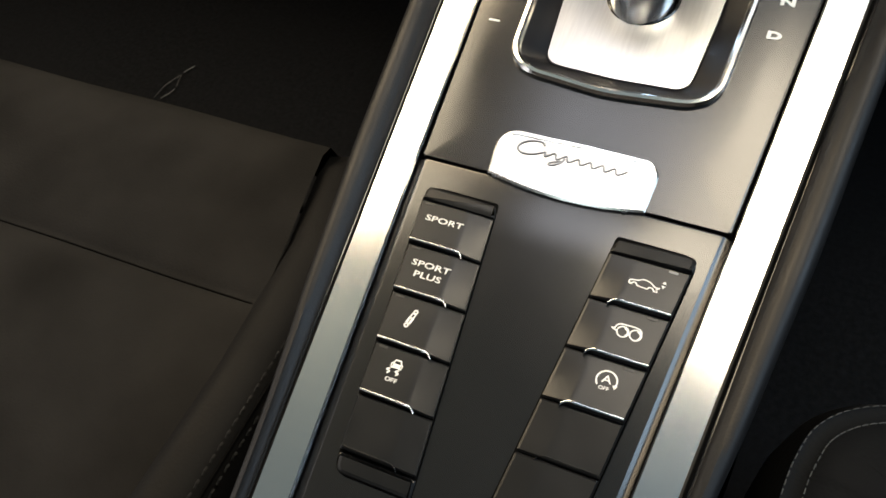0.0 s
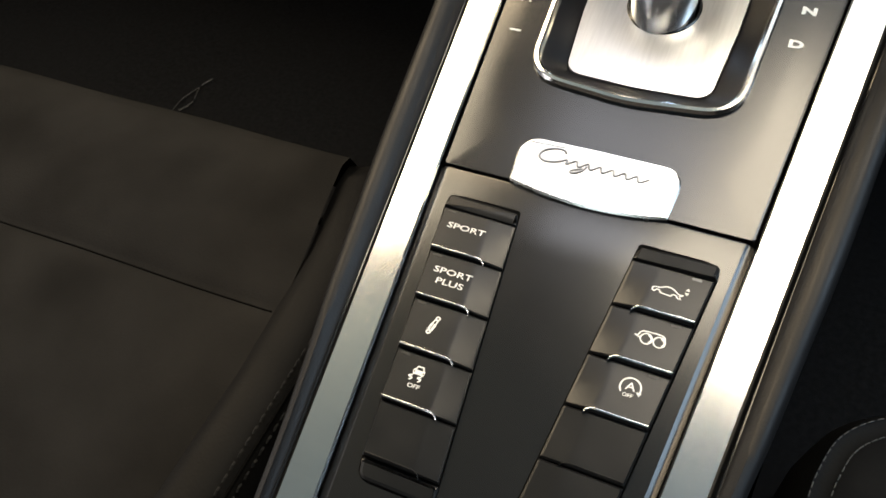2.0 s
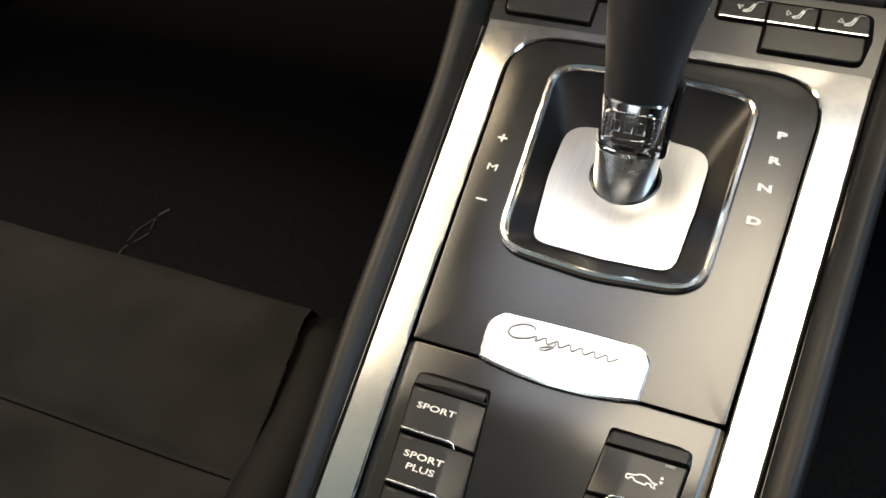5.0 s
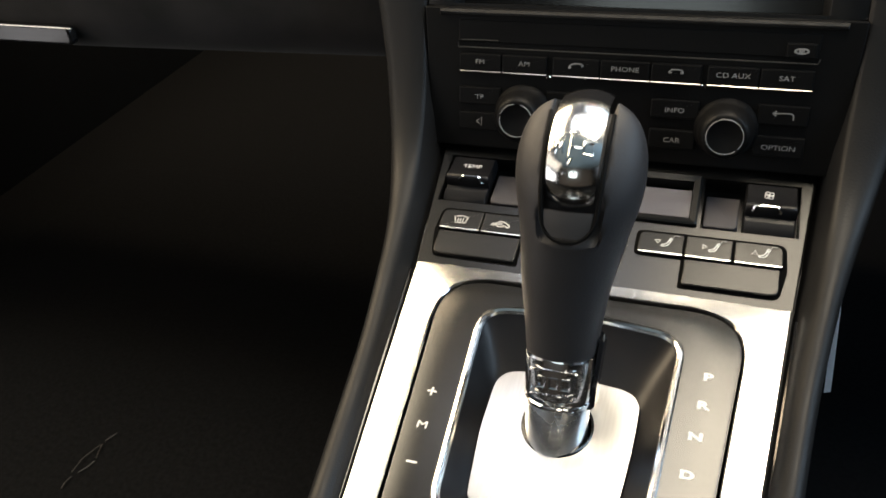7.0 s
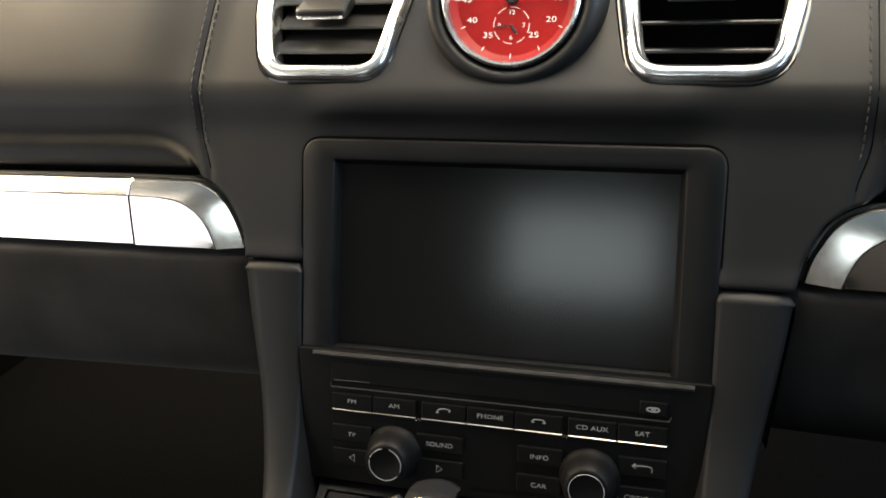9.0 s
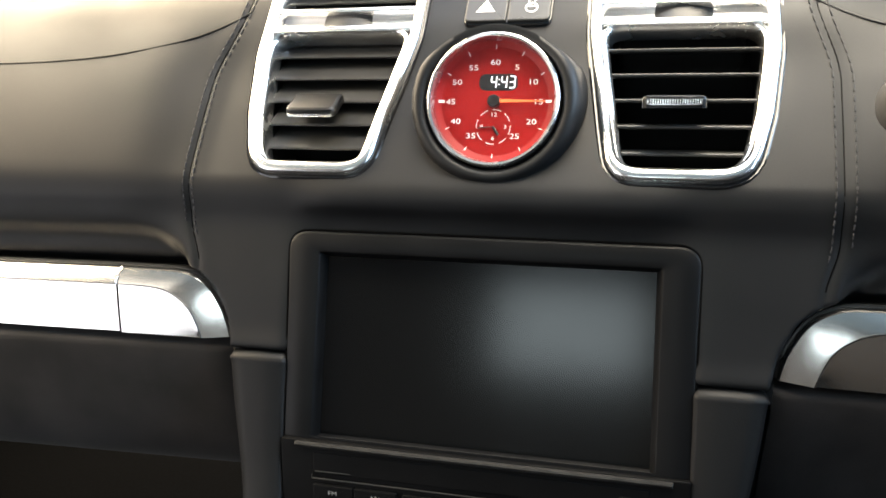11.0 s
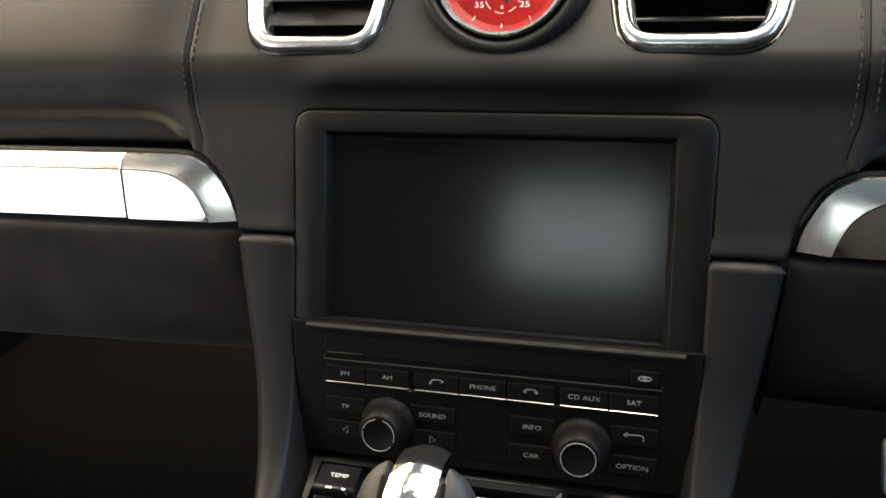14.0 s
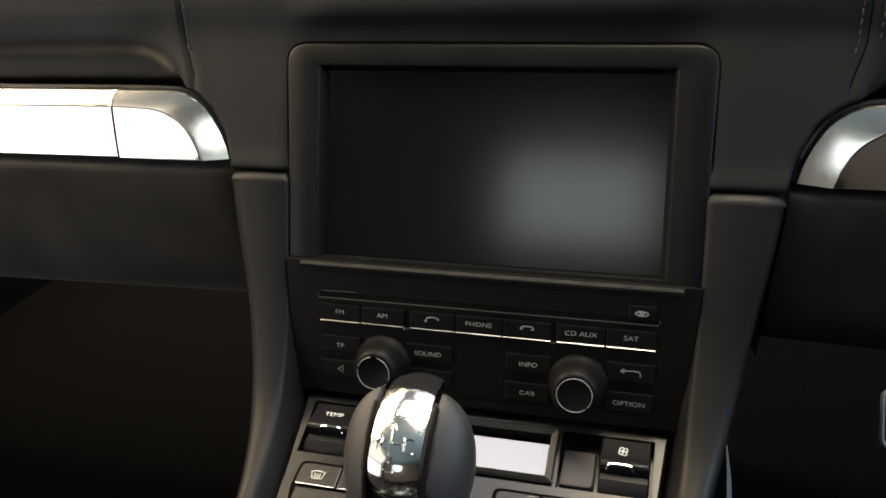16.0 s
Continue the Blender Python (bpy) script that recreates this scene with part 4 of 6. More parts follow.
for s in (-1, 1):
    ks = []
    for a, b in ((15.4, 35.0), (35.0, 54.8), (54.8, 74.8)):
        x0, x1 = sorted((s * a, s * b))
        cr = [0.5] * 4
        if a == 15.4:
            cr = [3, 0.5, 0.5, 3] if s > 0 else [0.5, 3, 3, 0.5]
        if a == 54.8:
            cr = [0.5, 0.5, 4, 0.5] if s > 0 else [0.5, 0.5, 0.5, 4]
        ks.append(lipped_key(x0, x1, 32.4, 43.6, climate, cr))
    x0, x1 = sorted((s * 35.2, s * 74.0))
    lipped_key(x0, x1, 18.2, 31.6, climate, [1.5, 4, 0.5, 0.5] if s > 0 else [4, 1.5, 0.5, 0.5], lip=False)
    # flat black sheet under the keys; its colour is the shade in their gaps
    bm = bmesh.new()
    o = rounded([(s * 14.4, 44.6), (s * 75.4, 44.6), (s * 76.2, 31), (s * 73.6, 17.2), (s * 34.4, 17.2), (s * 34.4, 31.4), (s * 14.4, 31.4)], [3, 4, 3, 4, 1, 1, 3], 4)
    loops(bm, [up(inset(o, -0.2), 0.15)], True, True)
    part("button_gap_shade", bm, GAP, climate)
    if s > 0:
        for k_, x, turn in ((ks[0], 26.0, 0), (ks[1], 45.4, 90), (ks[2], 65.4, 180)):
            strokes("symbol", seat_flow(turn), 0.38, x, 37.6, 2.05, PRINT, k_, 0.74)
            strokes("indicator", [[(-1.6, -0.9), (-1.6, 0.4), (-1.0, 0.9), (1.8, 0.9)]], 0.3, x + 5.4, 41.4, 1.9, GREYPRINT, k_, 0.8)
    else:
        fan_rays = [[(-1.6, -1.4), (-1.9, -0.4), (-1.5, 0.6), (-1.8, 1.4)], [(0, -1.4), (-0.3, -0.4), (0.1, 0.6), (-0.2, 1.4)], [(1.6, -1.4), (1.3, -0.4), (1.7, 0.6), (1.4, 1.4)]]
        strokes("symbol", [[(-4.2, 2.2), (-2, 2.9), (0, 3.1), (2, 2.9), (4.2, 2.2), (3.0, -2.0), (-3.0, -2.0), (-4.2, 2.2)]] + fan_rays, 0.36, -64.8, 37.2, 2.05, PRINT, ks[2], 0.76)
        strokes("symbol", [smooth_path([(-5, -1), (-4.4, 0.4), (-2, 0.9), (-0.6, 2.2), (2.2, 2.2), (3.8, 0.8), (5.2, 0.2), (5.2, -1.2), (3.6, -1.4)], 3), arc(-2.8, -1.2, 1.1, 180, 0, 6), [(-1.6, -1.2), (1.4, -1.3)],
                           arc(2.6, -1.3, 1.0, 180, 0, 6), [(-1.5, 0), (1.0, 0.3), (1.0, 1.4), (-0.6, 1.2)]], 0.36, -46.0, 37.0, 2.05, PRINT, ks[1], 0.8)
    # rocker beside a scooped panel
    x0, x1 = sorted((s * 57.4, s * 78.6))
    bm = bmesh.new()
    rows = []
    for v, z in ((50, -4.0), (50.4, -2.9), (54, -1.1), (56.2, -0.4), (57.0, -1.8), (59.6, -1.4), (60.4, 2.8), (61.2, 3.8), (62.4, 4.0), (64.2, 3.2), (67.0, 2.0), (75.4, 0.8), (76, -2.0)):
        rows.append([(x0, v, z - 0.8), (x0 + 0.6, v, z), (x1 - 0.6, v, z), (x1, v, z - 0.8)])
    loops(bm, rows, closed=False)
    loops(bm, [[r[0] for r in rows], [(r[0][0], r[0][1], -6) for r in rows]], closed=False)
    loops(bm, [[r[-1] for r in rows], [(r[-1][0], r[-1][1], -6) for r in rows]], closed=False)
    rocker = part("rocker_switch", bm, ROCKER, climate, "glossy black rocker with a chrome bar", smooth=50)
    bm = bmesh.new()
    xm = s * 66.2
    tube(bm, smooth_path([(xm - 5.6, 60.0, 1.6), (xm - 4.9, 60.7, 3.4), (xm - 3.8, 61.2, 4.1), (xm + 3.8, 61.2, 4.1), (xm + 4.9, 60.7, 3.4), (xm + 5.6, 60.0, 1.6)], 3), 0.6, False, 6)
    part("chrome_bar", bm, CHROME, rocker, "short chrome bar")
    if s < 0:
        writing("lettering", "TEMP", 2.8, -67.5, 69.3, 1.95, PRINT, rocker, wide=1.4)
    else:
        strokes("symbol", [arc(1.15 * math.cos(radians(a)), 1.15 * math.sin(radians(a)), 0.95, a - 180, a + 180, 10) for a in (35, 125, 215, 305)], 0.34, 66.9, 69.2, 1.95, PRINT, rocker, 1.0)
    x0, x1 = sorted((s * 41.0, s * 55.4))
    bm = bmesh.new()
    slab(bm, rounded([(x0, 51.2), (x1, 51.2), (x1, 70.0), (x0, 70.0)], [3.0 if s < 0 else 1.0, 1.0 if s < 0 else 3.0, 1, 1], 4), -9, -1.0, 0.8, lambda x, y: -0.14 * (y - 51.2))
    part("scooped_panel", bm, SCOOP, climate, "plain black pad set into the fascia")

disp = thing("climate_display", CLIMATE, "small grey climate display, switched off, in a black frame", "display")
bm = bmesh.new()
frame_ring(bm, rrect(-38.6, 49.6, 38.6, 77.0, 1.5, 3), [(0, -4), (0, 1.4), (0.8, 2.0), (3.4, 1.2), (3.8, -1.5), (3.8, -4)])
part("display_frame", bm, KEY, disp)
bm = bmesh.new()
slab(bm, rrect(-34.9, 51.4, 34.9, 69.6, 0.6, 2), -5.4, -0.4, 0.2, lambda x, y: -0.012 * (y - 51.4))
part("display_glass", bm, LCD, disp, "grey reflecting display glass")

# ---- radio and screen ----
deck = thing("infotainment_unit", DECK, "black infotainment unit with a switched-off screen, key row and two knobs", "car radio")
bm = bmesh.new()
bez = rounded([(-93.6, 24.0), (94.6, 24.0), (95.0, 122.4), (-95.0, 122.4)], [0.5, 0.5, 10, 10], 8)
scr = rounded([(-79.6, 22.5), (79.6, 22.5), (79.0, 112.6), (-79.0, 112.6)], [0.4, 0.4, 1.4, 1.4], 8)
back = lambda o, z: [(x, y, z - 0.098 * max(0.0, y - 24)) for x, y in o]      # the screen leans back from its foot
loops(bm, [back(bez, -20), back(bez, -5.6), back(inset(bez, 0.4), -4.6), back(inset(bez, 1.4), -4.0), back(inset(scr, -0.5), -3.9), back(scr, -4.2), back(inset(scr, 0.5), -5.0), back(inset(scr, 2.3), -9.4), back(inset(scr, 2.4), -12.0)])
part("screen_bezel", bm, BEZEL, deck, "matt black screen surround", smooth=35)
bm = bmesh.new()
tube(bm, back(inset(bez, -0.3), -5.2), 0.55, True, 6)
part("bezel_gap", bm, GAP, deck, "dark gap round the screen surround")
bm = bmesh.new()
slab(bm, rrect(-78.6, 20, 78.6, 112.0, 1.0, 2), -24, -9.8, 0.2, lambda x, y: -0.098 * max(0.0, y - 24))
part("screen", bm, SCREEN, deck, "dark matt screen, switched off")
# ledge under the screen
bm = bmesh.new()
sec = [(20.2, -12), (20.6, -0.8), (21.2, 0.2), (22.2, 0.6), (23.0, 0.2), (23.8, -3.6), (24.4, -10.0), (24.4, -12)]
loops(bm, [[(x, v, w if -85.9 < x < 87.3 else w - 0.6) for v, w in sec] for x in (-86.0, -85.4, 86.8, 87.4)], True, True, True)
part("screen_ledge", bm, LEDGE, deck, "grey-black ledge below the screen")
# face plate with a slot for discs
bm = bmesh.new()
face = rounded([(-91.0, -41.5), (91.6, -41.5), (94.6, 24.0), (-93.6, 24.0)], 1.0, 3)
slab(bm, face, -14, -1.4, 0.6)
part("face_plate", bm, RADIO, deck)
bm = bmesh.new()
slab(bm, rrect(-77, 8.6, 78, 18.6, 0.8, 3), -2, -0.9, 0.5)
part("disc_slot_flap", bm, RADIO, deck, "dark disc slot")
bm = bmesh.new()
tube(bm, [(-77, 8.2, -0.4), (-77, 6.4, -0.2), (78, 6.6, -0.2), (78.6, 8.6, -0.4)], 0.35, False, 5)
tube(bm, [(-75.6, 9.6, -0.7), (-58, 9.8, -0.9)], 0.3, False, 5)
part("slot_edge", bm, PLASTIC, deck)


def deck_key(x0, x1, v0, v1, lip=None, rise=0.2):
    bm = bmesh.new()
    slab(bm, rrect(x0 + 0.25, v0, x1 - 0.25, v1, 0.6, 3), -3, rise, 0.5)
    k_ = part("key", bm, RADIO, deck)
    if lip:
        bm = bmesh.new()
        loops(bm, [[(x, v0 + 0.35, rise - 0.3), (x, v0 + 0.3, rise + 0.1), (x, v0, rise + 0.42), (x, v0 - 0.14, rise + 0.3), (x, v0 - 0.14, rise - 1.0)] for x in (x0 + 0.4, x1 - 0.4)], True, True, True)
        part("chrome_lip", bm, LIP, k_, "thin chrome lip")
    return k_


receiver_up = [smooth_path([(-3.8, -1.2), (-2.6, 0.8), (0, 1.5), (2.6, 1.3), (4.0, 0.6)], 4), [(-3.8, -1.2), (-2.4, -0.6)], [(4.0, 0.6), (3.0, 0.0)]]
receiver_down = [smooth_path([(-3.6, -0.4), (-2.6, 1.0), (0, 1.4), (2.6, 1.0), (3.6, -0.4)], 4), [(-3.6, -0.4), (-2.0, -0.2)], [(2.0, -0.2), (3.6, -0.4)]]
back_arrow = [smooth_path([(4.4, -1.6), (4.2, 0.6), (1.8, 1.2), (-4.4, 0.8)], 4), [(-2.8, 2.0), (-4.4, 0.8), (-2.8, -0.2)]]
for i, (x0, x1, txt) in enumerate(((-76.6, -56.0, "FM"), (-56.0, -34.6, "AM"), (-32.4, -10.8, None), (-10.8, 11.3, "PHONE"), (11.3, 33.0, None), (35.0, 56.4, "CD AUX"), (56.4, 77.8, "SAT"))):
    k_ = deck_key(x0, x1, -4.6, 3.6, True)
    c = (x0 + x1) / 2
    if txt:
        writing("lettering", txt, 3.05, c, 0.0, 0.5, GREYPRINT, k_, wide=1.22)
    else:
        strokes("symbol", receiver_up if c < 0 else receiver_down, 0.6, c, 0.2, 0.45, GREYPRINT, k_, 0.85)
    if x1 in (-34.6, 33.0):
        strokes("marker", [[(-1.0, -0.6), (0, 0.6), (1.0, -0.6)]], 0.5, x1 + 1.0, -5.2, 0.3, CHROME, k_)
for x0, x1, v0, v1, txt in ((-76.8, -56.2, -20.2, -12.0, "TP"), (-76.8, -56.4, -32.6, -24.0, "<"), (-34.8, -12.0, -20.0, -12.0, "SOUND"), (-34.8, -12.0, -32.4, -24.0, ">"),
                            (12.6, 33.6, -20.2, -12.0, "INFO"), (12.6, 33.4, -34.0, -25.4, "CAR"), (57.2, 78.2, -20.0, -11.4, "back"), (57.2, 78.2, -34.0, -25.0, "OPTION")):
    k_ = deck_key(x0, x1, v0, v1)
    cx, cv = (x0 + x1) / 2, (v0 + v1) / 2
    if txt == "<":
        strokes("symbol", [[(1.2, -1.8), (1.2, 1.8), (-1.4, 0), (1.2, -1.8)]], 0.5, cx, cv, 0.4, GREYPRINT, k_)
    elif txt == ">":
        strokes("symbol", [[(-1.2, -1.8), (-1.2, 1.8), (1.4, 0), (-1.2, -1.8)]], 0.5, cx, cv, 0.4, GREYPRINT, k_)
    elif txt == "back":
        strokes("symbol", back_arrow, 0.55, cx, cv, 0.4, GREYPRINT, k_, 0.95)
    else:
        writing("lettering", txt, 3.05, cx, cv - 0.4, 0.5, GREYPRINT, k_, wide=1.22)
k_ = deck_key(65.0, 77.2, 8.6, 14.8, rise=0.4)
strokes("symbol", [arc(0, 0.6, 3.0, 200, 340, 10, 1.6), [(-2.8, 0.1), (-1.4, 0.9), (1.4, 0.9), (2.8, 0.1)], arc(0, 0.2, 0.8, 0, 360, 8, 0.5)], 0.7, 71.0, 11.6, 0.7, GREYPRINT, k_)
for s in (-1, 1):
    bm = bmesh.new()
    c = Matrix.Translation((s * 45.4, -23.2, 0))
    lathe(bm, [(13.6, -3), (13.4, 0.4), (12.5, 1.2), (11.6, 6.0), (10.9, 9.5), (9.8, 12.2), (8.9, 13.2), (7.9, 13.4), (7.0, 12.9), (0.01, 12.8)], 48)
    bm.transform(c)
    knob = part("rotary_knob", bm, RADIO, deck, "black rotary knob with a thin bright ring", smooth=50)
    bm = bmesh.new()
    for a0, a1 in (((100, 160), (170, 320), (-20, 75)) if s < 0 else ((-40, 310),)):
        tube(bm, [(s * 45.4 + x, -23.2 + y, 13.4) for x, y in arc(0, 0, 7.6, a0, a1, 24)], 0.21, False, 5)
    part("bright_ring", bm, GREYPRINT, knob, "thin bright ring")
    bm = bmesh.new()
    tube(bm, [(s * 45.4 + 8.6, -23.2 + 8.4, 1.4), (s * 45.4 + 7.6, -23.2 + 7.6, 8)], 0.4, False, 5)
    part("pointer", bm, PLASTIC, knob)
bm = bmesh.new()
loops(bm, [[(-12, -36.4, 0.4), (16, -36.4, 0.4), (13, -38.4, 0.4), (-9, -38.4, 0.4)]], True, True)
part("card_flap", bm, RADIO, deck)

# ---- dashboard ----
dash = thing("dashboard", CAR, "black leather dashboard with double-stitched seams", "dashboard")
# rows of (depth, height): the middle, the columns beside the screen, and the padded sides
P_MID = [(44, 39.0), (40, 39.2), (38, 50), (37.4, 70), (37, 88), (38.0, 96), (37.2, 102), (34.6, 108), (35.4, 115), (42.0, 124), (62, 147), (80, 168), (97, 190), (118, 206), (165, 222), (330, 240)]
P_COL = [(30, 39.0), (17.6, 39.2), (21.2, 50), (27.6, 70), (34.0, 90), (36.2, 99), (36.4, 106), (36.6, 112), (38.2, 118), (42.4, 124), (61, 147), (79, 168), (96, 190), (118, 206), (165, 222), (330, 240)]
P_SIDE = [(47, 30), (47, 37), (47, 60), (47, 69), (45.6, 72.4), (42.0, 75), (40.6, 78), (40.3, 83), (39.8, 87), (38.3, 90.5), (36.8, 93.8), (35.8, 98), (35.2, 104), (35.0, 111), (38.0, 123), (52, 145), (70, 167), (92, 188), (116, 204), (160, 220), (330, 240)]


S_MID, S_COL, S_SIDE = (smooth_path([(a, b, 0) for a, b in p], 7) for p in (P_MID, P_COL, P_SIDE))


def strip_edge(z):
    """Where the middle section ends beside the trim strip."""
    for (z0, x0), (z1, x1) in zip(EDGE, EDGE[1:]):
        if z <= z1:
            return x0 + (x1 - x0) * max(0.0, (z - z0) / (z1 - z0))
    return EDGE[-1][1]


EDGE = [(38, 127.0), (41, 127.4), (51.5, 129.8), (64.5, 136.2), (70.8, 143.0), (75, 151.0), (90, 152.0)]


def depth_at(path, z):
    """Depth of a profile at a height."""
    for p, q in zip(path, path[1:]):
        if p[1] <= z <= q[1]:
            return p[0] + (q[0] - p[0]) * ((z - p[1]) / (q[1] - p[1]) if q[1] > p[1] else 1.0)
    return path[0][0] if z < path[0][1] else path[-1][0]


# heights of the skin's rows: those of the columns, closer together where the pads curve under
HEIGHTS = sorted([p[1] for p in S_COL if p[1] < 62 or p[1] > 126] + [62.0 + 1.25 * k for k in range(52)])
ROWS_AT = [(depth_at(S_MID, z), depth_at(S_COL, z), depth_at(S_SIDE, z), z) for z in HEIGHTS]


def seam_x(z):
    """Distance of the sewn seam from the car's middle."""
    return 143.4 + 4.8 * ease(76, 98, z) - 9.0 * ease(160, 196, z)


def dash_point(x, i):
    ax = abs(x)
    a, b, c, z = ROWS_AT[i]
    y = a + (b - a) * ease(70, 98, ax)
    e1 = strip_edge(z)
    wide, high = ease(68, 100, z), ease(98, 130, z)
    t = ease(e1 - 3.5 - 14 * high, e1 + 0.6 + 34 * wide, ax)
    y += (c - y) * t
    # the sides come a little nearer outwards, then fall away to the doors
    y += -0.0003 * max(0.0, ax - 150) ** 2 + 0.0009 * max(0.0, ax - 320) ** 2
    # seam groove
    if z > 60:
        sx = seam_x(z)
        y += 0.7 * math.exp(-((ax - sx) / 1.1) ** 2)
        y -= 0.25 * (math.exp(-((ax - sx - 4.5) / 4.0) ** 2) + math.exp(-((ax - sx + 4.5) / 4.0) ** 2))
    return (x, y, z)


VENT_BASE = (43.5, 124.5)
VENT_TILT = math.degrees(math.atan2(63, 52))


def vent_outline(s, grow=0.0):
    """Outer outline of a vent in its own plane; x counted from the car's middle, v up the plane."""
    d = 1.8 if s < 0 else 0.0
    return inset(rounded([(53.5 + d, -5.9), (114.5 + d, -5.9), (122.2 + d, 28), (125.6 + d, 62), (123.5 + d, 116), (40.4, 116), (40.8, 72), (48.6 + d, 22)], [20, 20, 40, 60, 8, 8, 60, 40], 6), -grow)


def inside(pts, x, y):
    c = False
    for (x0, y0), (x1, y1) in zip(pts, pts[1:] + pts[:1]):
        if (y0 > y) != (y1 > y) and x < (x1 - x0) * (y - y0) / (y1 - y0) + x0:
            c = not c
    return c


VHOLE = {s: vent_outline(s, -2.5) for s in (-1, 1)}
BHOLE = inset(bez, 1.6)
ca, sa = math.cos(radians(VENT_TILT)), math.sin(radians(VENT_TILT))
XS = [x * 2.5 for x in range(-68, 69)] + [s * (120 + 1.25 * k) for s in (-1, 1) for k in range(28)] + [s * (172.5 + 7.5 * k) for s in (-1, 1) for k in range(0, 30)] + [s * (400 + 25 * k) for s in (-1, 1) for k in range(0, 13)]
XS = sorted(set(XS))
bm = bmesh.new()
grid = [[bm.verts.new(dash_point(x, i)) for x in XS] for i in range(len(HEIGHTS))]
for i in range(len(grid) - 1):
    for j in range(len(XS) - 1):
        q = (grid[i][j], grid[i][j + 1], grid[i + 1][j + 1], grid[i + 1][j])
        c = sum((v.co for v in q), Vector()) / 4
        dv = (c.y + 3.9) * math.cos(radians(78)) + (c.z + 22.1) * math.sin(radians(78))
        if c.z < 100 and (c.z < 60 and abs(c.x) < 91.5 or inside(BHOLE, c.x, dv)):
            continue
        v = (c.y - VENT_BASE[0]) * ca + (c.z - VENT_BASE[1]) * sa
        if c.z > 116 and inside(VHOLE[-1 if c.x < 0 else 1], abs(c.x), v):
            continue
        if abs(c.x) > 131 and c.z < 45:
            continue
        if math.hypot(c.x - 2, (c.z - 153.4) / 0.94) < (33.5 if c.z < 150 else 30) and c.y < 110:
            continue
        bm.faces.new(q)
loose = [v for v in bm.verts if not v.link_faces]
bmesh.ops.delete(bm, geom=loose, context="VERTS")
part("leather_skin", bm, LEATHER, dash, "black grained leather skin", smooth=80)


def on_dash(x, z):
    """Depth of the skin at a place seen from behind."""
    best = None
    for i in range(len(HEIGHTS) - 1):
        a, b = dash_point(x, i), dash_point(x, i + 1)
        if (a[2] - z) * (b[2] - z) <= 0 and b[2] != a[2]:
            t = (z - a[2]) / (b[2] - a[2])
            y = a[1] + (b[1] - a[1]) * t
            best = y if best is None else min(best, y)
    return best


for s in (-1, 1):
    for off, nm in ((-3.2 if s > 0 else -2.1, "inner"), (4.4 if s > 0 else 2.8, "outer")):
        bm = bmesh.new()
        z = 91.0 if nm == "inner" else 97.0
        while z < 205:
            x, x2 = s * (seam_x(z) + off), s * (seam_x(z + 2.4) + off)
            p, q = (x, on_dash(x, z) - 0.2, z), (x2, on_dash(x2, z + 2.4) - 0.2, z + 2.4)
            m_ = ((x + x2) / 2, (p[1] + q[1]) / 2 - 0.35, z + 1.2)
            tube(bm, [p, m_, q], 0.42, False, 5)
            z += 3.7
        part("seam_stitching", bm, THREAD, dash, "row of grey thread stitches", kind="stuff")
for s in (-1, 1):
    bm = bmesh.new()
    tube(bm, [(s * seam_x(z), on_dash(s * seam_x(z), z) - 0.05, z) for z in range(79, 204, 3)], 0.32, False, 6)
    part("seam_line", bm, GAP, dash, "dark seam between the stitch rows")
# parting line between the pad and the upper dash
for s in (-1, 1):
    bm = bmesh.new()
    line = [(s * x, on_dash(s * x, z) - 0.05, z) for x, z in ((137, 194), (150, 187.5), (170, 181), (205, 175.2), (240, 172.6), (277, 171.8), (340, 171.5), (420, 171.5), (520, 172))]
    tube(bm, smooth_path(line, 5), 0.55, False, 6)
    part("parting_line", bm, BLACKINK, dash)

# trim strips in two pieces, with a rounded inner end
STRIP_OUT = [(127.5, 42.9), (130.0, 52.9), (136.5, 65.2), (143.5, 71.2), (152.0, 74.2), (165, 74.9), (186.6, 75.1)]
STRIP_IN = [(141.5, 42.9), (143.4, 49.1), (147.6, 57.4), (153.6, 62.8), (160.5, 66.1), (170, 67.6), (186.6, 68.1)]


def strip_y(x, z):
    return 20.5 - 0.03 * (x - 128) + 0.15 * (z - 42) + 0.0004 * max(0, x - 330) ** 2


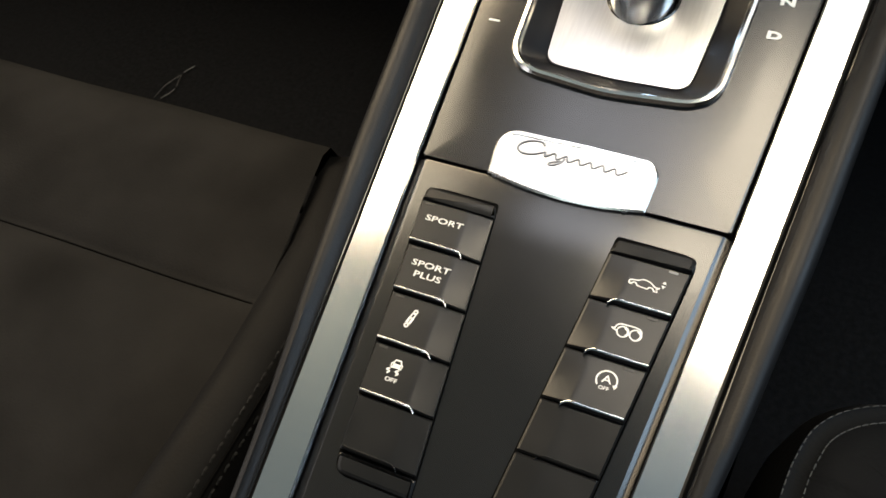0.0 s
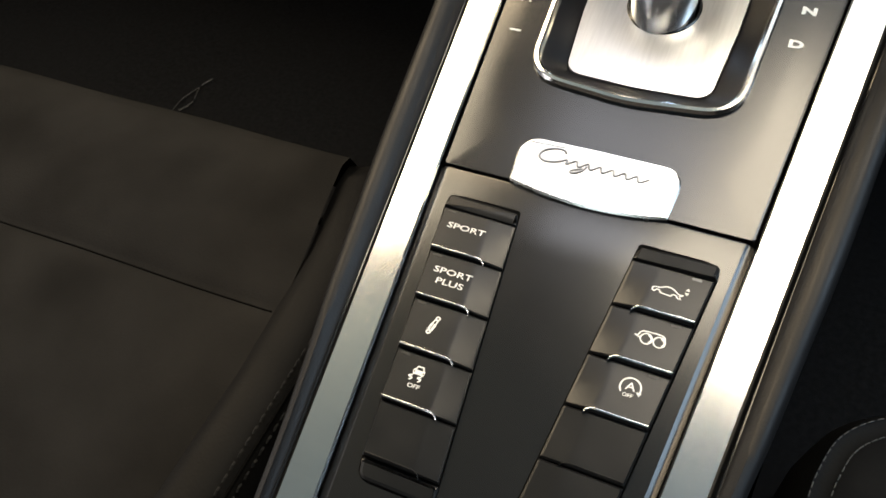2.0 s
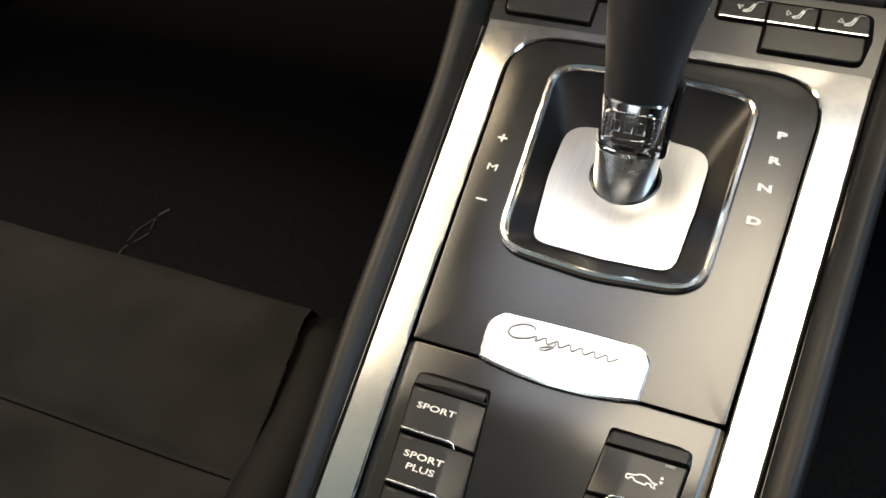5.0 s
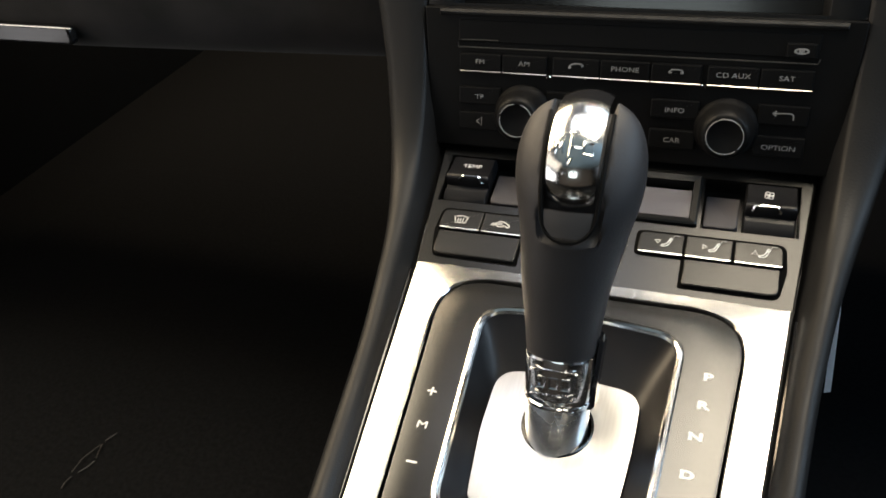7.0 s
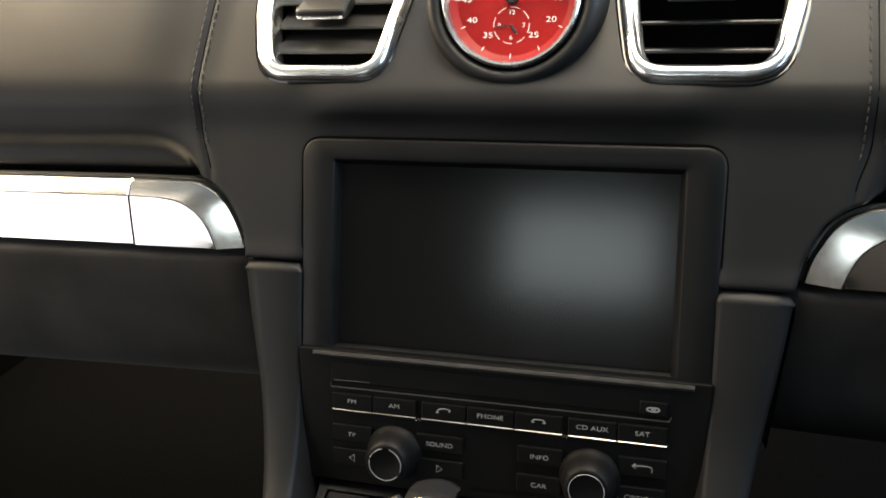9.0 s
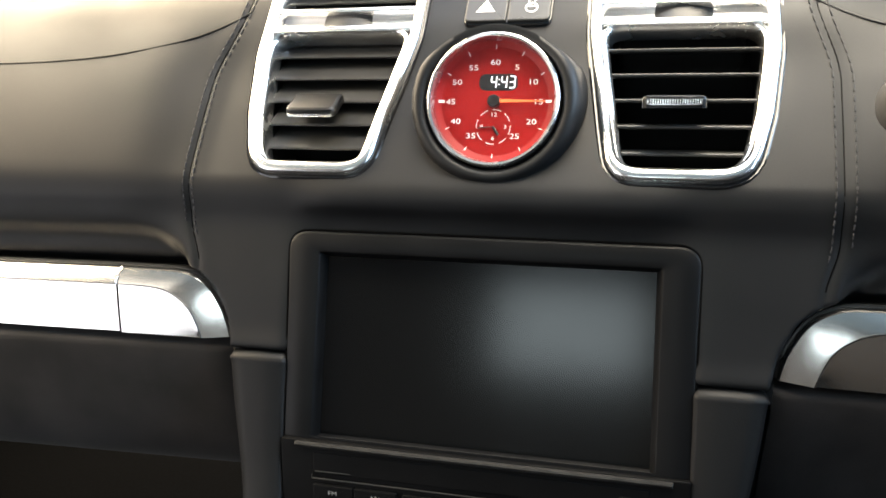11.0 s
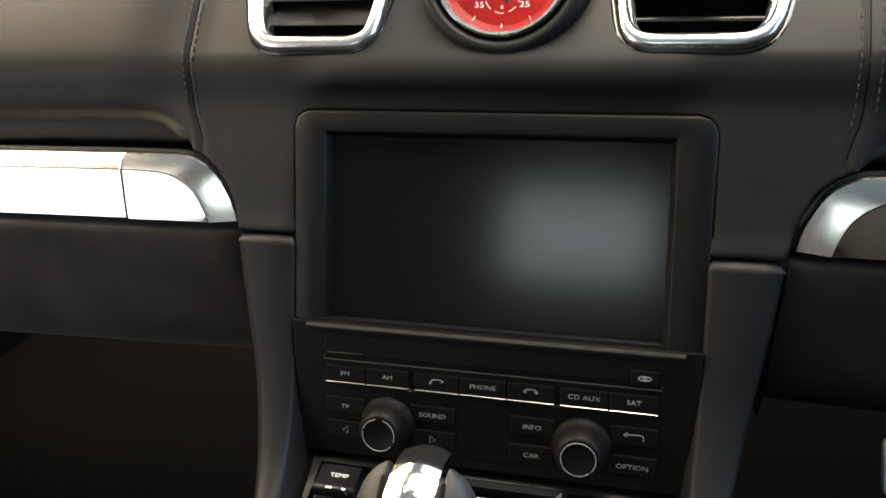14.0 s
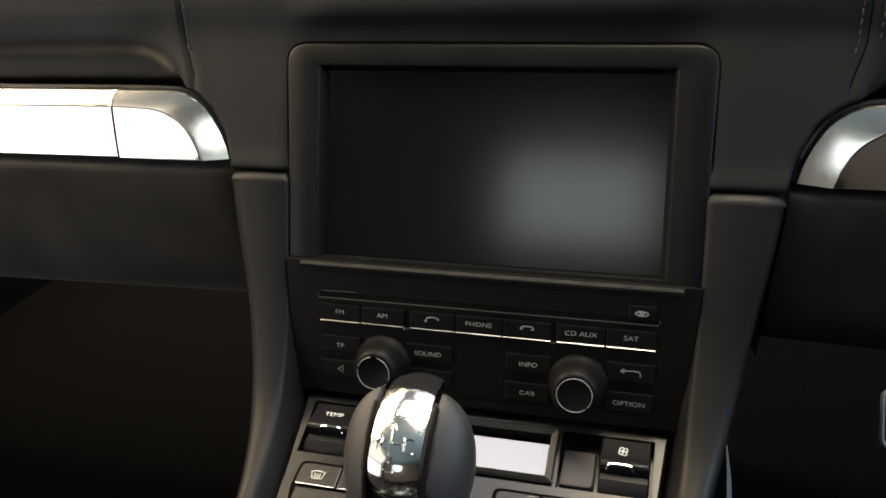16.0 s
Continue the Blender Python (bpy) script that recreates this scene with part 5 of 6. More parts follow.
for s in (-1, 1):
    st = thing("trim_strip", CAR @ Matrix.Translation((0, 0, -0.0020)), "satin aluminium dashboard trim strip with a rounded inner end", "trim", "aluminium strips on the dashboard")
    a_, b_ = smooth_path([(x, 0, z) for x, z in STRIP_OUT], 4), smooth_path([(x, 0, z) for x, z in STRIP_IN], 4)
    bm = bmesh.new()
    base = [(127.5 + (186.6 - 127.5) * i / (len(a_) - 1), 42.9) for i in range(len(a_))]
    rows = [[(s * p[0], strip_y(p[0], p[2]) + 14, p[2]) for p in a_], [(s * p[0], strip_y(p[0], p[2]) + 5.5, p[2]) for p in a_],
            [(s * (p[0] * 0.94 + q[0] * 0.06), strip_y(p[0], p[2]) + 3.8, p[2] * 0.94 + q[2] * 0.06) for p, q in zip(a_, b_)],
            [(s * (p[0] * 0.1 + q[0] * 0.9), strip_y(q[0], q[2]) + 0.4, p[2] * 0.1 + q[2] * 0.9) for p, q in zip(a_, b_)],
            [(s * q[0], strip_y(q[0], q[2]) + 0.1, q[2]) for q in b_]]
    loops(bm, rows, closed=False)
    n = len(b_)
    inner_rows = [[(s * q[0], strip_y(q[0], q[2]) + 0.3, q[2]) for q in b_]]
    for t in (0.35, 0.7, 1.0):
        inner_rows.append([(s * q[0], strip_y(q[0], q[2] * (1 - t) + 42.9 * t) + 0.3 + 0.8 * t * t, q[2] * (1 - t) + 42.9 * t) for q in b_])
    loops(bm, inner_rows, closed=False)
    low = [(127.5, 42.9), (141.5, 42.9), (160, 42.9), (186.6, 42.9)]
    loops(bm, [[(s * x, strip_y(x, 43) + (4 if x < 130 else 1.0), 42.9) for x, z in low], [(s * x, strip_y(x, 43) + 12, 42.2) for x, z in low]], closed=False)
    end = part("end_piece", bm, STRIP, st, "end piece with a broad bevel", smooth=30)
    bm = bmesh.new()
    tube(bm, [(s * q[0], strip_y(q[0], q[2]) - 0.05, q[2]) for q in b_], 0.34, False, 5)
    part("groove_line", bm, BLACKINK, end)
    bm = bmesh.new()
    xs_ = [187.4, 188.0, 215, 250, 300, 330, 380, 450, 540, 640]
    prof = [(75.1, 14), (75.1, 5.5), (74.4, 4.2), (68.9, 0.7), (68.1, 0.2), (67.8, 0.4), (55, 0.7), (43.4, 1.3), (42.6, 3), (42.4, 12)]
    loops(bm, [[(s * x, strip_y(x, z) + d + (1.0 if x == 187.4 else 0), z) for z, d in prof] for x in xs_], closed=False)
    bm2 = bmesh.new()
    loops(bm2, [[(s * x, strip_y(187, z) + d, z) for z, d in ((74.6, 9), (74.6, 6.4), (68, 1.6), (43.4, 2.4), (43.4, 9))] for x in (186.2, 187.8)], closed=False)
    part("joint_gap", bm2, BLACKINK, st, "dark joint between the pieces")
    bm2 = bmesh.new()
    tube(bm2, [(s * (p[0] - 0.9 * max(0.0, 1 - (p[0] - 127) / 40)), strip_y(p[0], p[2]) + 7.0, p[2] + 0.9 * min(1.0, (p[0] - 127) / 25)) for p in a_] + [(s * x, strip_y(x, 75) + 7.0, 76.0) for x in (220, 300, 420, 560)], 1.0, False, 6)
    part("strip_gap", bm2, BLACKINK, st, "dark gap along the strip")
    long_ = part("long_piece", bm, STRIP, st, "long piece with a bevelled upper edge", smooth=30)

    bm = bmesh.new()
    tube(bm, [(s * x, strip_y(x, 68.1) - 0.05, 68.1) for x in xs_[1:]], 0.34, False, 5)
    part("groove_line", bm, BLACKINK, long_)

# lower dash: suede glovebox on the passenger side, knee panel on the driver's
for s, nm, lab, cat in ((-1, "glovebox", "closed dark suede-covered glovebox lid with a chrome handle", "glovebox"), (1, "knee_panel", "dark suede-covered knee panel below the dashboard", "panel")):
    g = thing(nm, CAR, lab, cat)
    bm = bmesh.new()
    prof = [(46, 38.5), (30, 38), (24, 36.6), (22, 33), (22.5, 14), (24, -6), (27, -22), (32.5, -34), (42, -42), (62, -49), (84, -53), (130, -58), (260, -66)]
    prof = smooth_path([(a, b, 0) for a, b in prof], 3)
    edge = lambda z: 126.0 - 0.10 * (38 - min(38, z)) if z > -40 else 123
    rows = []
    for y, z, _ in prof:
        r = []
        for k in range(16):
            x = edge(z) + 0.5 + (690 - edge(z)) * (k / 15) ** 1.7
            r.append((s * x, y - 0.05 * (min(x, 330) - 131) + (1.5 if k == 0 else 0), z))
        rows.append(r)
    loops(bm, rows, closed=False)
    part("lid" if s < 0 else "panel_skin", bm, GLOVESUEDE if s < 0 else KNEE, g, smooth=70)
    if s > 0:
        bm = bmesh.new()
        tube(bm, [(q[0] + 14, q[1] - 0.9, q[2]) for q in (r[0] for r in rows[6:])], 0.5, False, 5)
        part("panel_seam", bm, BLACKINK, g, "dark seam beside the column")
    if s < 0:
        bm = bmesh.new()
        slab(bm, rrect(-430, -34, -317, -22.6, 4, 5), 0, 5, 2)
        bm.transform(Matrix.Translation((0, 17, 0)) @ Matrix.Rotation(radians(90), 4, "X"))
        h = part("handle", bm, GLOSS, g, "dark latch handle")
        bm = bmesh.new()
        tube(bm, [(-430, 11, -22.6), (-350, 11, -22.7), (-322, 11.3, -22.9), (-315, 13, -23.8)], 0.7, False, 6)
        part("handle_edge", bm, CHROME, h, "bright handle edge")

# inner walls between the columns and the footwell
for s in (-1, 1):
    bm = bmesh.new()
    loops(bm, [[(s * 124, 30, 40), (s * 118, 30, -30), (s * 106, 20, -75), (s * 96, -20, -120), (s * 90, -60, -310)],
               [(s * 124, 300, 40), (s * 118, 300, -30), (s * 106, 300, -75), (s * 96, 300, -120), (s * 90, 300, -310)]], closed=False)
    loops(bm, [[(s * 92, -60, -100), (s * 92, -60, -310)], [(s * 80, -170, -135), (s * 86, -170, -310)], [(s * 55, -500, -200), (s * 60, -500, -310)], [(s * 45, -900, -200), (s * 50, -900, -310)]], closed=False)
    tagged(part("tunnel_wall", bm, CARPET, None), "black carpeted side of the centre tunnel", "wall", kind="structure").matrix_world = CAR

# ---- air vents ----
for s in (-1, 1):
    vm = CAR @ Matrix.Translation((0, VENT_BASE[0] * MM, VENT_BASE[1] * MM)) @ Matrix.Rotation(radians(VENT_TILT), 4, "X")
    vent = thing("air_vent", vm, "black slatted air vent in a satin chrome frame", "air vent", "vents beside the clock")
    o = [(s * x, y) for x, y in vent_outline(s)]
    bm = bmesh.new()
    frame_ring(bm, inset(o, -1.6), [(0, -6), (0, 0.6), (0.7, 1.2), (1.6, 1.0), (1.9, -6)])
    part("dark_surround", bm, GLOSS, vent, "thin black surround")
    bm = bmesh.new()
    # the lower bar is broader than the sides
    rings = []
    for d, z in ((0.2, -6), (0.2, 1.0), (0.6, 2.5), (1.3, 3.6), (2.2, 4.2), (3.3, 4.3), (4.4, 3.8), (5.5, 2.6), (6.5, 0.6), (7.3, -2.6), (7.8, -9)):
        more = 1.5 * max(0.0, min(1.0, (d - 1.4) / 2.6))
        rings.append([(x, y + more * ease(22, -2, y), z) for x, y in inset(o, d)])
    loops(bm, rings)
    part("chrome_frame", bm, SATIN, vent, "satin chrome frame", smooth=60)
    # rounded upper corners of the slatted opening, under the crossbar
    ring_ = inset(o, 6.6)

    def edge_x(y, sign):
        """Where the frame's inner line crosses a height, on its outer (1) or inner (-1) side."""
        xs_ = [p[0] + (q[0] - p[0]) * (y - p[1]) / (q[1] - p[1]) for p, q in zip(ring_, ring_[1:] + ring_[:1]) if (p[1] > y) != (q[1] > y)]
        return max(xs_, key=lambda x: sign * abs(x))

    low = [p for p in ring_ if p[1] < 30]
    turn = next((i for i in range(len(low)) if math.dist(low[i - 1], low[i]) > 30 and low[i][1] > 12), 0)
    low = low[turn:] + low[:turn]
    k1 = 1 if abs(low[-1][0]) > abs(low[0][0]) else -1
    side_ = lambda k: [(edge_x(y, k), y) for y in (36, 44, 52, 60)]
    corner = lambda p0, p1, p2: [tuple(Vector(p0) * (1 - t) ** 2 + Vector(p1) * 2 * t * (1 - t) + Vector(p2) * t * t) for t in (0.0, 0.17, 0.33, 0.5, 0.67, 0.83, 1.0)]
    xa, xb = edge_x(76.4, k1), edge_x(76.4, -k1)
    way = math.copysign(10, xb - xa)
    loop_ = low + side_(k1) + corner((edge_x(67, k1), 67), (xa, 76.4), (xa + way, 76.4)) + corner((xb - way, 76.4), (xb, 76.4), (edge_x(67, -k1), 67)) + side_(-k1)[::-1]
    bm = bmesh.new()
    frame_ring(bm, loop_, [(-2.2, -4), (-2.0, 1.0), (-0.8, 2.2), (0.5, 1.8), (1.4, 0.2), (1.8, -3.0), (1.9, -9)])
    part("opening_rim", bm, SATIN, vent, "rounded chrome rim of the slatted opening", smooth=60)
    i_ = inset(o, 7.5)
    bm = bmesh.new()
    loops(bm, [up(i_, -8), up(inset(i_, 1.0), -40), ], True, False, True)
    part("duct", bm, BLACKINK, vent, "black duct")
    # crossbar with a thumb wheel
    bm = bmesh.new()
    box(bm, min(s * 45, s * 121), max(s * 45, s * 121), 75.2, 78.8, -8, 2.2, 0.8)
    box(bm, min(s * 45, s * 121), max(s * 45, s * 121), 87.2, 89.8, -8, 2.2, 0.8)
    part("crossbar", bm, SATIN, vent, "satin chrome crossbar")
    bm = bmesh.new()
    box(bm, min(s * 47, s * 119), max(s * 47, s * 119), 78.6, 87.6, -10, -3, 0.5)
    part("crossbar_inlay", bm, GREYSILVER, vent, "pale inlay of the crossbar")
    bm = bmesh.new()
    lathe(bm, [(28, -5), (30, -4), (30, 4), (28, 5)], 64, True, True)
    bm.transform(Matrix.Translation((s * 83, 83.1, -30)) @ Matrix.Rotation(radians(90), 4, "X"))
    part("thumb_wheel", bm, PLASTIC, vent, "dark ribbed thumb wheel")
    # slats lie level across the opening
    tilt = -VENT_TILT + (22 if s < 0 else -7)
    for k in range(8):
        lip = (12.3 + 13.2 * k if s < 0 else 10.1 + 13.5 * k) if k < 5 else 92 + 7 * (k - 5)
        v = lip + (9.67 if s < 0 else 5.9) if k < 5 else lip
        xa, xb = 57.6 - 0.17 * lip, 111.6 + 0.14 * lip
        if k > 4:
            xa, xb = 46.6, 118.6
        bm = bmesh.new()
        half = 11.0 if k < 5 else 6
        sect = [(-half, -0.35), (-half + 0.6, -0.8), (half * 0.4, -1.1), (half, -0.5), (half, 0.5), (half * 0.4, 1.1), (-half + 0.6, 0.8), (-half, 0.35)]
        loops(bm, [[(x, a, b) for a, b in sect] for x in sorted((s * xa, s * xb))], True, True, True)
        bm.transform(Matrix.Translation((0, v, -11.5)) @ Matrix.Rotation(radians(tilt), 4, "X"))
        part("slat", bm, PLASTIC, vent, smooth=30)
    # slider tab
    bm = bmesh.new()
    tb = rrect(-13.2, -24, 13.2, 3, 3.4, 5) if s > 0 else rrect(-13.0, -14.2, 13.0, 3, 3.4, 5)
    slab(bm, tb, -2.6 if s > 0 else -2.4, 2.6 if s > 0 else 1.8, 1.7)
    tabm = Matrix.Translation((80.5 if s > 0 else -90.0, 37.2 if s > 0 else 39.0, -2.5)) @ Matrix.Rotation(radians(tilt), 4, "X")
    bm.transform(tabm)
    tab = part("slider_tab", bm, KEY, vent, "grey-black slider tab with a chrome grip")
    bm = bmesh.new()
    yf = -24 if s > 0 else -14.2
    g0, g1 = (-1.3, 1.2) if s > 0 else (-1.9, -0.5)
    for k in range(20):
        x = -10 + k
        box(bm, x + 0.12, x + 0.62, yf - 0.8, yf + 0.6, g0, g1, 0)
    for x in (-11.4, 10.0):
        box(bm, x, x + 1.4, yf - 0.7, yf + 0.6, g0, g1, 0.2)
    box(bm, -10, 10, yf - 0.4, yf + 0.4, g0 - 0.2, g0 + 0.4, 0.1)
    bm.transform(tabm)
    part("chrome_grip", bm, SATIN, tab, "ribbed chrome grip")

# ---- clock ----
clock_m = CAR @ Matrix.Translation((0.0022, 0.0506, 0.1546)) @ Matrix.Rotation(radians(72), 4, "X") @ Matrix.Scale(0.97, 4)
bm = bmesh.new()
POD = [(32.0, -14), (32.1, -2), (32.9, 0.9), (34.6, 2.3), (36.9, 2.0), (39.0, -0.4), (40.4, -5), (41.6, -13), (43.4, -28), (46, -60)]
rings = []
for r, z in POD:
    ring = []
    for k in range(96):
        ca_, sa_ = math.cos(2 * math.pi * k / 96), math.sin(2 * math.pi * k / 96)
        slim = ease(0.35, 1.0, sa_)
        rr_ = r * (1 - 0.05 * slim) if r < 37 else r - (r - 34.4) * slim
        ring.append((rr_ * ca_, rr_ * sa_, z - 1.6 * slim))
    rings.append(ring)
loops(bm, rings)
pod = part("clock_pod", bm, LEATHER, dash, "black leather ring round the clock", smooth=80)
pod.matrix_local = CAR.inverted() @ clock_m
clock = thing("dashboard_clock", clock_m, "red-faced dashboard clock in a chrome rim, reading 4:43", "clock")
bm = bmesh.new()
lathe(bm, [(31.4, -8), (31.4, 0.6), (31.0, 1.9), (30.2, 2.5), (29.2, 2.2), (28.6, 1.0), (28.0, -5)], 96)
part("chrome_rim", bm, SATIN, clock, "satin chrome rim")
bm = bmesh.new()
lathe(bm, [(32.6, -6.0), (30.4, -6.4)], 96)
part("dark_gap_ring", bm, GAP, clock, "deep dark gap round the rim")
bm = bmesh.new()
lathe(bm, [(28.2, -3.8), (25.2, -5.0)], 96)
part("dial_rim", bm, LIGHTRED, clock, "pale red outer ring")
bm = bmesh.new()
lathe(bm, [(25.3, -5.0), (0.01, -5.0)], 96)
dial = part("dial", bm, RED, clock, "bright red dial")
for fives in (False, True):
    bm = bmesh.new()
    for k in range(60):
        if (k % 5 == 0) != fives:
            continue
        a = radians(6 * k)
        r0, r1, w_ = (24.9, 26.2, 0.22) if k % 5 else (24.3, 26.4, 0.3)
        if k in (0, 30):
            r0, r1, w_ = 23.4, 26.6, 1.2
        d, e = Vector((math.cos(a), math.sin(a), 0)), Vector((-math.sin(a), math.cos(a), 0))
        c = [d * r0 + e * w_ / 2, d * r1 + e * w_ / 2, d * r1 - e * w_ / 2, d * r0 - e * w_ / 2]
        bm.faces.new([bm.verts.new((p.x, p.y, -4.6 + (p.length - 24.9) * 0.37)) for p in c])
    part("minute_marks", bm, PRINT if fives else LIGHTRED, dial, "white five-minute marks" if fives else "pale red minute marks", kind="stuff")
for k, txt in ((0, "60"), (5, "5"), (10, "10"), (15, "15"), (20, "20"), (25, "25"), (35, "35"), (40, "40"), (45, "45"), (50, "50"), (55, "55")):
    a = radians(90 - 6 * k)
    writing("numeral", txt, 3.5, 20.6 * math.cos(a) - 0.2, 18.3 * math.sin(a) - 0.3, -4.8, PRINT, dial, wide=1.4, bold=0.0)
bm = bmesh.new()
slab(bm, rrect(-7.6, 5.0, 10.6, 12.8, 3.6, 6), -5.2, -4.8, 0.1)
win = part("digital_window", bm, BLACKINK, dial, "black digital window")
# seven-bar digits, leaning a little
BARS = {"a": ((0, 1), (1, 1)), "b": ((1, 1), (1, 0.5)), "c": ((1, 0.5), (1, 0)), "d": ((0, 0), (1, 0)), "f": ((0, 0.5), (0, 1)), "g": ((0, 0.5), (1, 0.5))}
for x0, bars in ((-1.9, "bcfg"), (3.0, "bcfg"), (6.8, "abcdg")):
    lines = []
    for b in bars:
        (ax_, ay_), (bx_, by_) = BARS[b]
        lines.append([(x0 + 2.3 * u + 0.35 * v, 6.3 + 5.2 * v) for u, v in ((ax_, ay_), (bx_, by_))])
    strokes("lit_digit", lines, 0.62, 0, 0, -4.6, DIGITS, win)
strokes("lit_colon", [[(1.75, 7.5), (1.8, 8.1)], [(1.95, 9.8), (2.0, 10.4)]], 0.6, 0, 0, -4.6, DIGITS, win)
bm = bmesh.new()
for a0 in (20, 65, 110, 155, 200, 245, 290, 335):
    tube(bm, [(x, y - 11.8, -4.8) for x, y in arc(0, 0, 8.0, a0, a0 + 30, 6)], 0.16, False, 4)
part("small_dial_ring", bm, PRINT, dial, "thin white broken ring")
for txt, x, y in (("12", 0, -6.2), ("3", 5.6, -11.8), ("6", 0, -17.2), ("9", -5.6, -11.8)):
    writing("numeral", txt, 2.6, x, y, -4.8, PRINT, dial, wide=1.2)
bm = bmesh.new()
tube(bm, [(0, -11.8, -4.2), (-7.2, -12.4, -4.2)], 0.35, False, 5)
tube(bm, [(0, -11.8, -4.2), (2.6, -15.6, -4.2)], 0.7, False, 5)
lathe(bm, [(1.3, -4.8), (1.3, -3.8), (0.01, -3.6)], 14)
part("small_pointers", bm, BLACKINK, dial, "small black pointers")
bm = bmesh.new()
loops(bm, [[(0, 0.9, -2.6), (24.0, 0.2, -2.6), (24.0, -0.4, -2.6), (0, -0.9, -2.6)], [(0, 0.9, -2.2), (24.0, 0.05, -2.2), (24.0, -0.25, -2.2), (0, -0.9, -2.2)]], True, True, True)
part("needle", bm, ORANGE, clock, "orange needle")
bm = bmesh.new()
lathe(bm, [(3.0, -4.8), (2.9, -2.0), (2.4, -1.4), (0.01, -1.2)], 28)
part("needle_hub", bm, BLACKINK, clock, "black hub")
bm = bmesh.new()
lathe(bm, [(28.3, -0.6), (20, 0.3), (10, 0.8), (0.01, 1.0)], 64)
g = part("clock_glass", bm, GLASS, clock, "slightly domed clear glass", smooth=80)
g.visible_shadow = False

# hazard and lock switches above the clock
hz = thing("switch_pair", CAR @ Matrix.Translation((0.0012, 0.0965, 0.1925)) @ Matrix.Rotation(radians(46), 4, "X"), "grey-black hazard and lock switches above the clock", "switches")
bm = bmesh.new()
slab(bm, rrect(-21.6, -9.5, 21.6, 12, 4, 5), -14, -0.4, 1.2)
part("socket", bm, GLOSS, hz)
for x0, x1, nm in ((-20.8, -0.3, "hazard"), (0.3, 20.8, "lock")):
    bm = bmesh.new()
    slab(bm, rounded([(x0, -8.6), (x1, -8.6), (x1, 11), (x0, 11)], [3.2 if x0 < -1 else 0.6, 3.2 if x1 > 1 else 0.6, 3, 3], 4), -5, 1.2, 0.7)
    k_ = part("button", bm, PLASTIC, hz)
    if x0 < -1:
        bm = bmesh.new()
        loops(bm, [[(-15.5, -3.2, 1.45), (-6.0, -3.2, 1.45), (-10.7, 4.6, 1.45)]], True, True)
        part("symbol", bm, PRINT, k_, "white triangle")
    else:
        strokes("symbol", [arc(0, -0.4, 2.8, 0, 360, 14), arc(-0.2, 3.6, 1.6, 0, 360, 12), [(-2.2, 0.4), (2.2, 0.4)]], 0.8, 11.6, -0.6, 1.45, PRINT, k_)

# ---- control stalk by the steering column ----
stalk = thing("control_stalk", CAR, "black control stalk beside the steering column", "stalk")
bm = bmesh.new()
tube(bm, [(150, -6, 160), (152, -5, 160), (160, 0, 160), (185, 12, 160), (260, 40, 156), (330, 60, 150)], [4, 9, 11.5, 12, 10, 9], False, 20)
part("lever_arm", bm, RUBBER, stalk, smooth=60)
column = thing("steering_column", CAR, "black steering column shroud", "steering column")
bm = bmesh.new()
loops(bm, [[(330 + a * 55, y, 130 + b * 60) for a, b in arc(0, 0, 1, 0, 342, 19)] for y in (-20, 20, 120)], True, True, True)
part("shroud", bm, PLASTIC, column)

# ---- seats ----
seat = thing("passenger_seat", CAR, "passenger seat cushion in grey suede with black leather bolsters", "car seat")


def bolster_x(y):
    """Edge between the cushion and its bolster."""
    return -115.0 - 17.0 * max(0.0, min(1.0, (y + 276) / 96)) ** 1.5


bm = bmesh.new()
rows = []
for y, dz in ((-172, -34), (-173, -12), (-177, -3), (-186, 1.0), (-205, 3.0), (-235, 2.0), (-258, 0.4), (-265, -1.8), (-268, -3.2), (-271, -1.2), (-278, 0.5), (-330, -2), (-420, -9), (-560, -14)):
    r = []
    for k in range(25):
        t = k / 24
        xr = bolster_x(y)
        x = xr + (-640 - xr) * t
        u = (x + 390) / 260
        r.append((x, y, -191 + dz - 4.0 * ease(-190, -300, y) * (1 - u * u) + 0.5 * math.sin(x * 0.05)))
    rows.append(r)
loops(bm, rows, closed=False)
part("cushion", bm, SUEDE, seat, "grey suede cushion with a cross seam", smooth=70)
bm = bmesh.new()
tube(bm, [(x, -268, -191 - 2.8 - 4.0 * ease(-190, -300, -268) * (1 - ((x + 390) / 260) ** 2) + 0.5 * math.sin(x * 0.05)) for x in range(-640, -118, 10)], 0.45, False, 6)
part("cross_seam", bm, GAP, seat, "dark sewn cross seam")
bm = bmesh.new()
rows = []
for y, lift in ((-168, -44), (-173, -14), (-190, -4), (-235, 0), (-300, 3), (-400, 4), (-560, 4)):
    xr = bolster_x(y)
    rows.append([(xr - 3, y, -197 + lift * 0.4), (xr + 2, y, -190 + lift), (xr + 10, y, -186 + lift), (xr + 19, y, -189 + lift), (xr + 25, y, -192 + lift), (xr + 30, y, -206 + lift), (xr + 33, y, -250 + lift), (xr + 34, y, -300)])
loops(bm, rows, closed=False)
part("bolster", bm, SEATLEATHER, seat, "black leather side bolster", smooth=70)
def bolster_edge(y, off, z):
    return (bolster_x(y) + off, y, z)


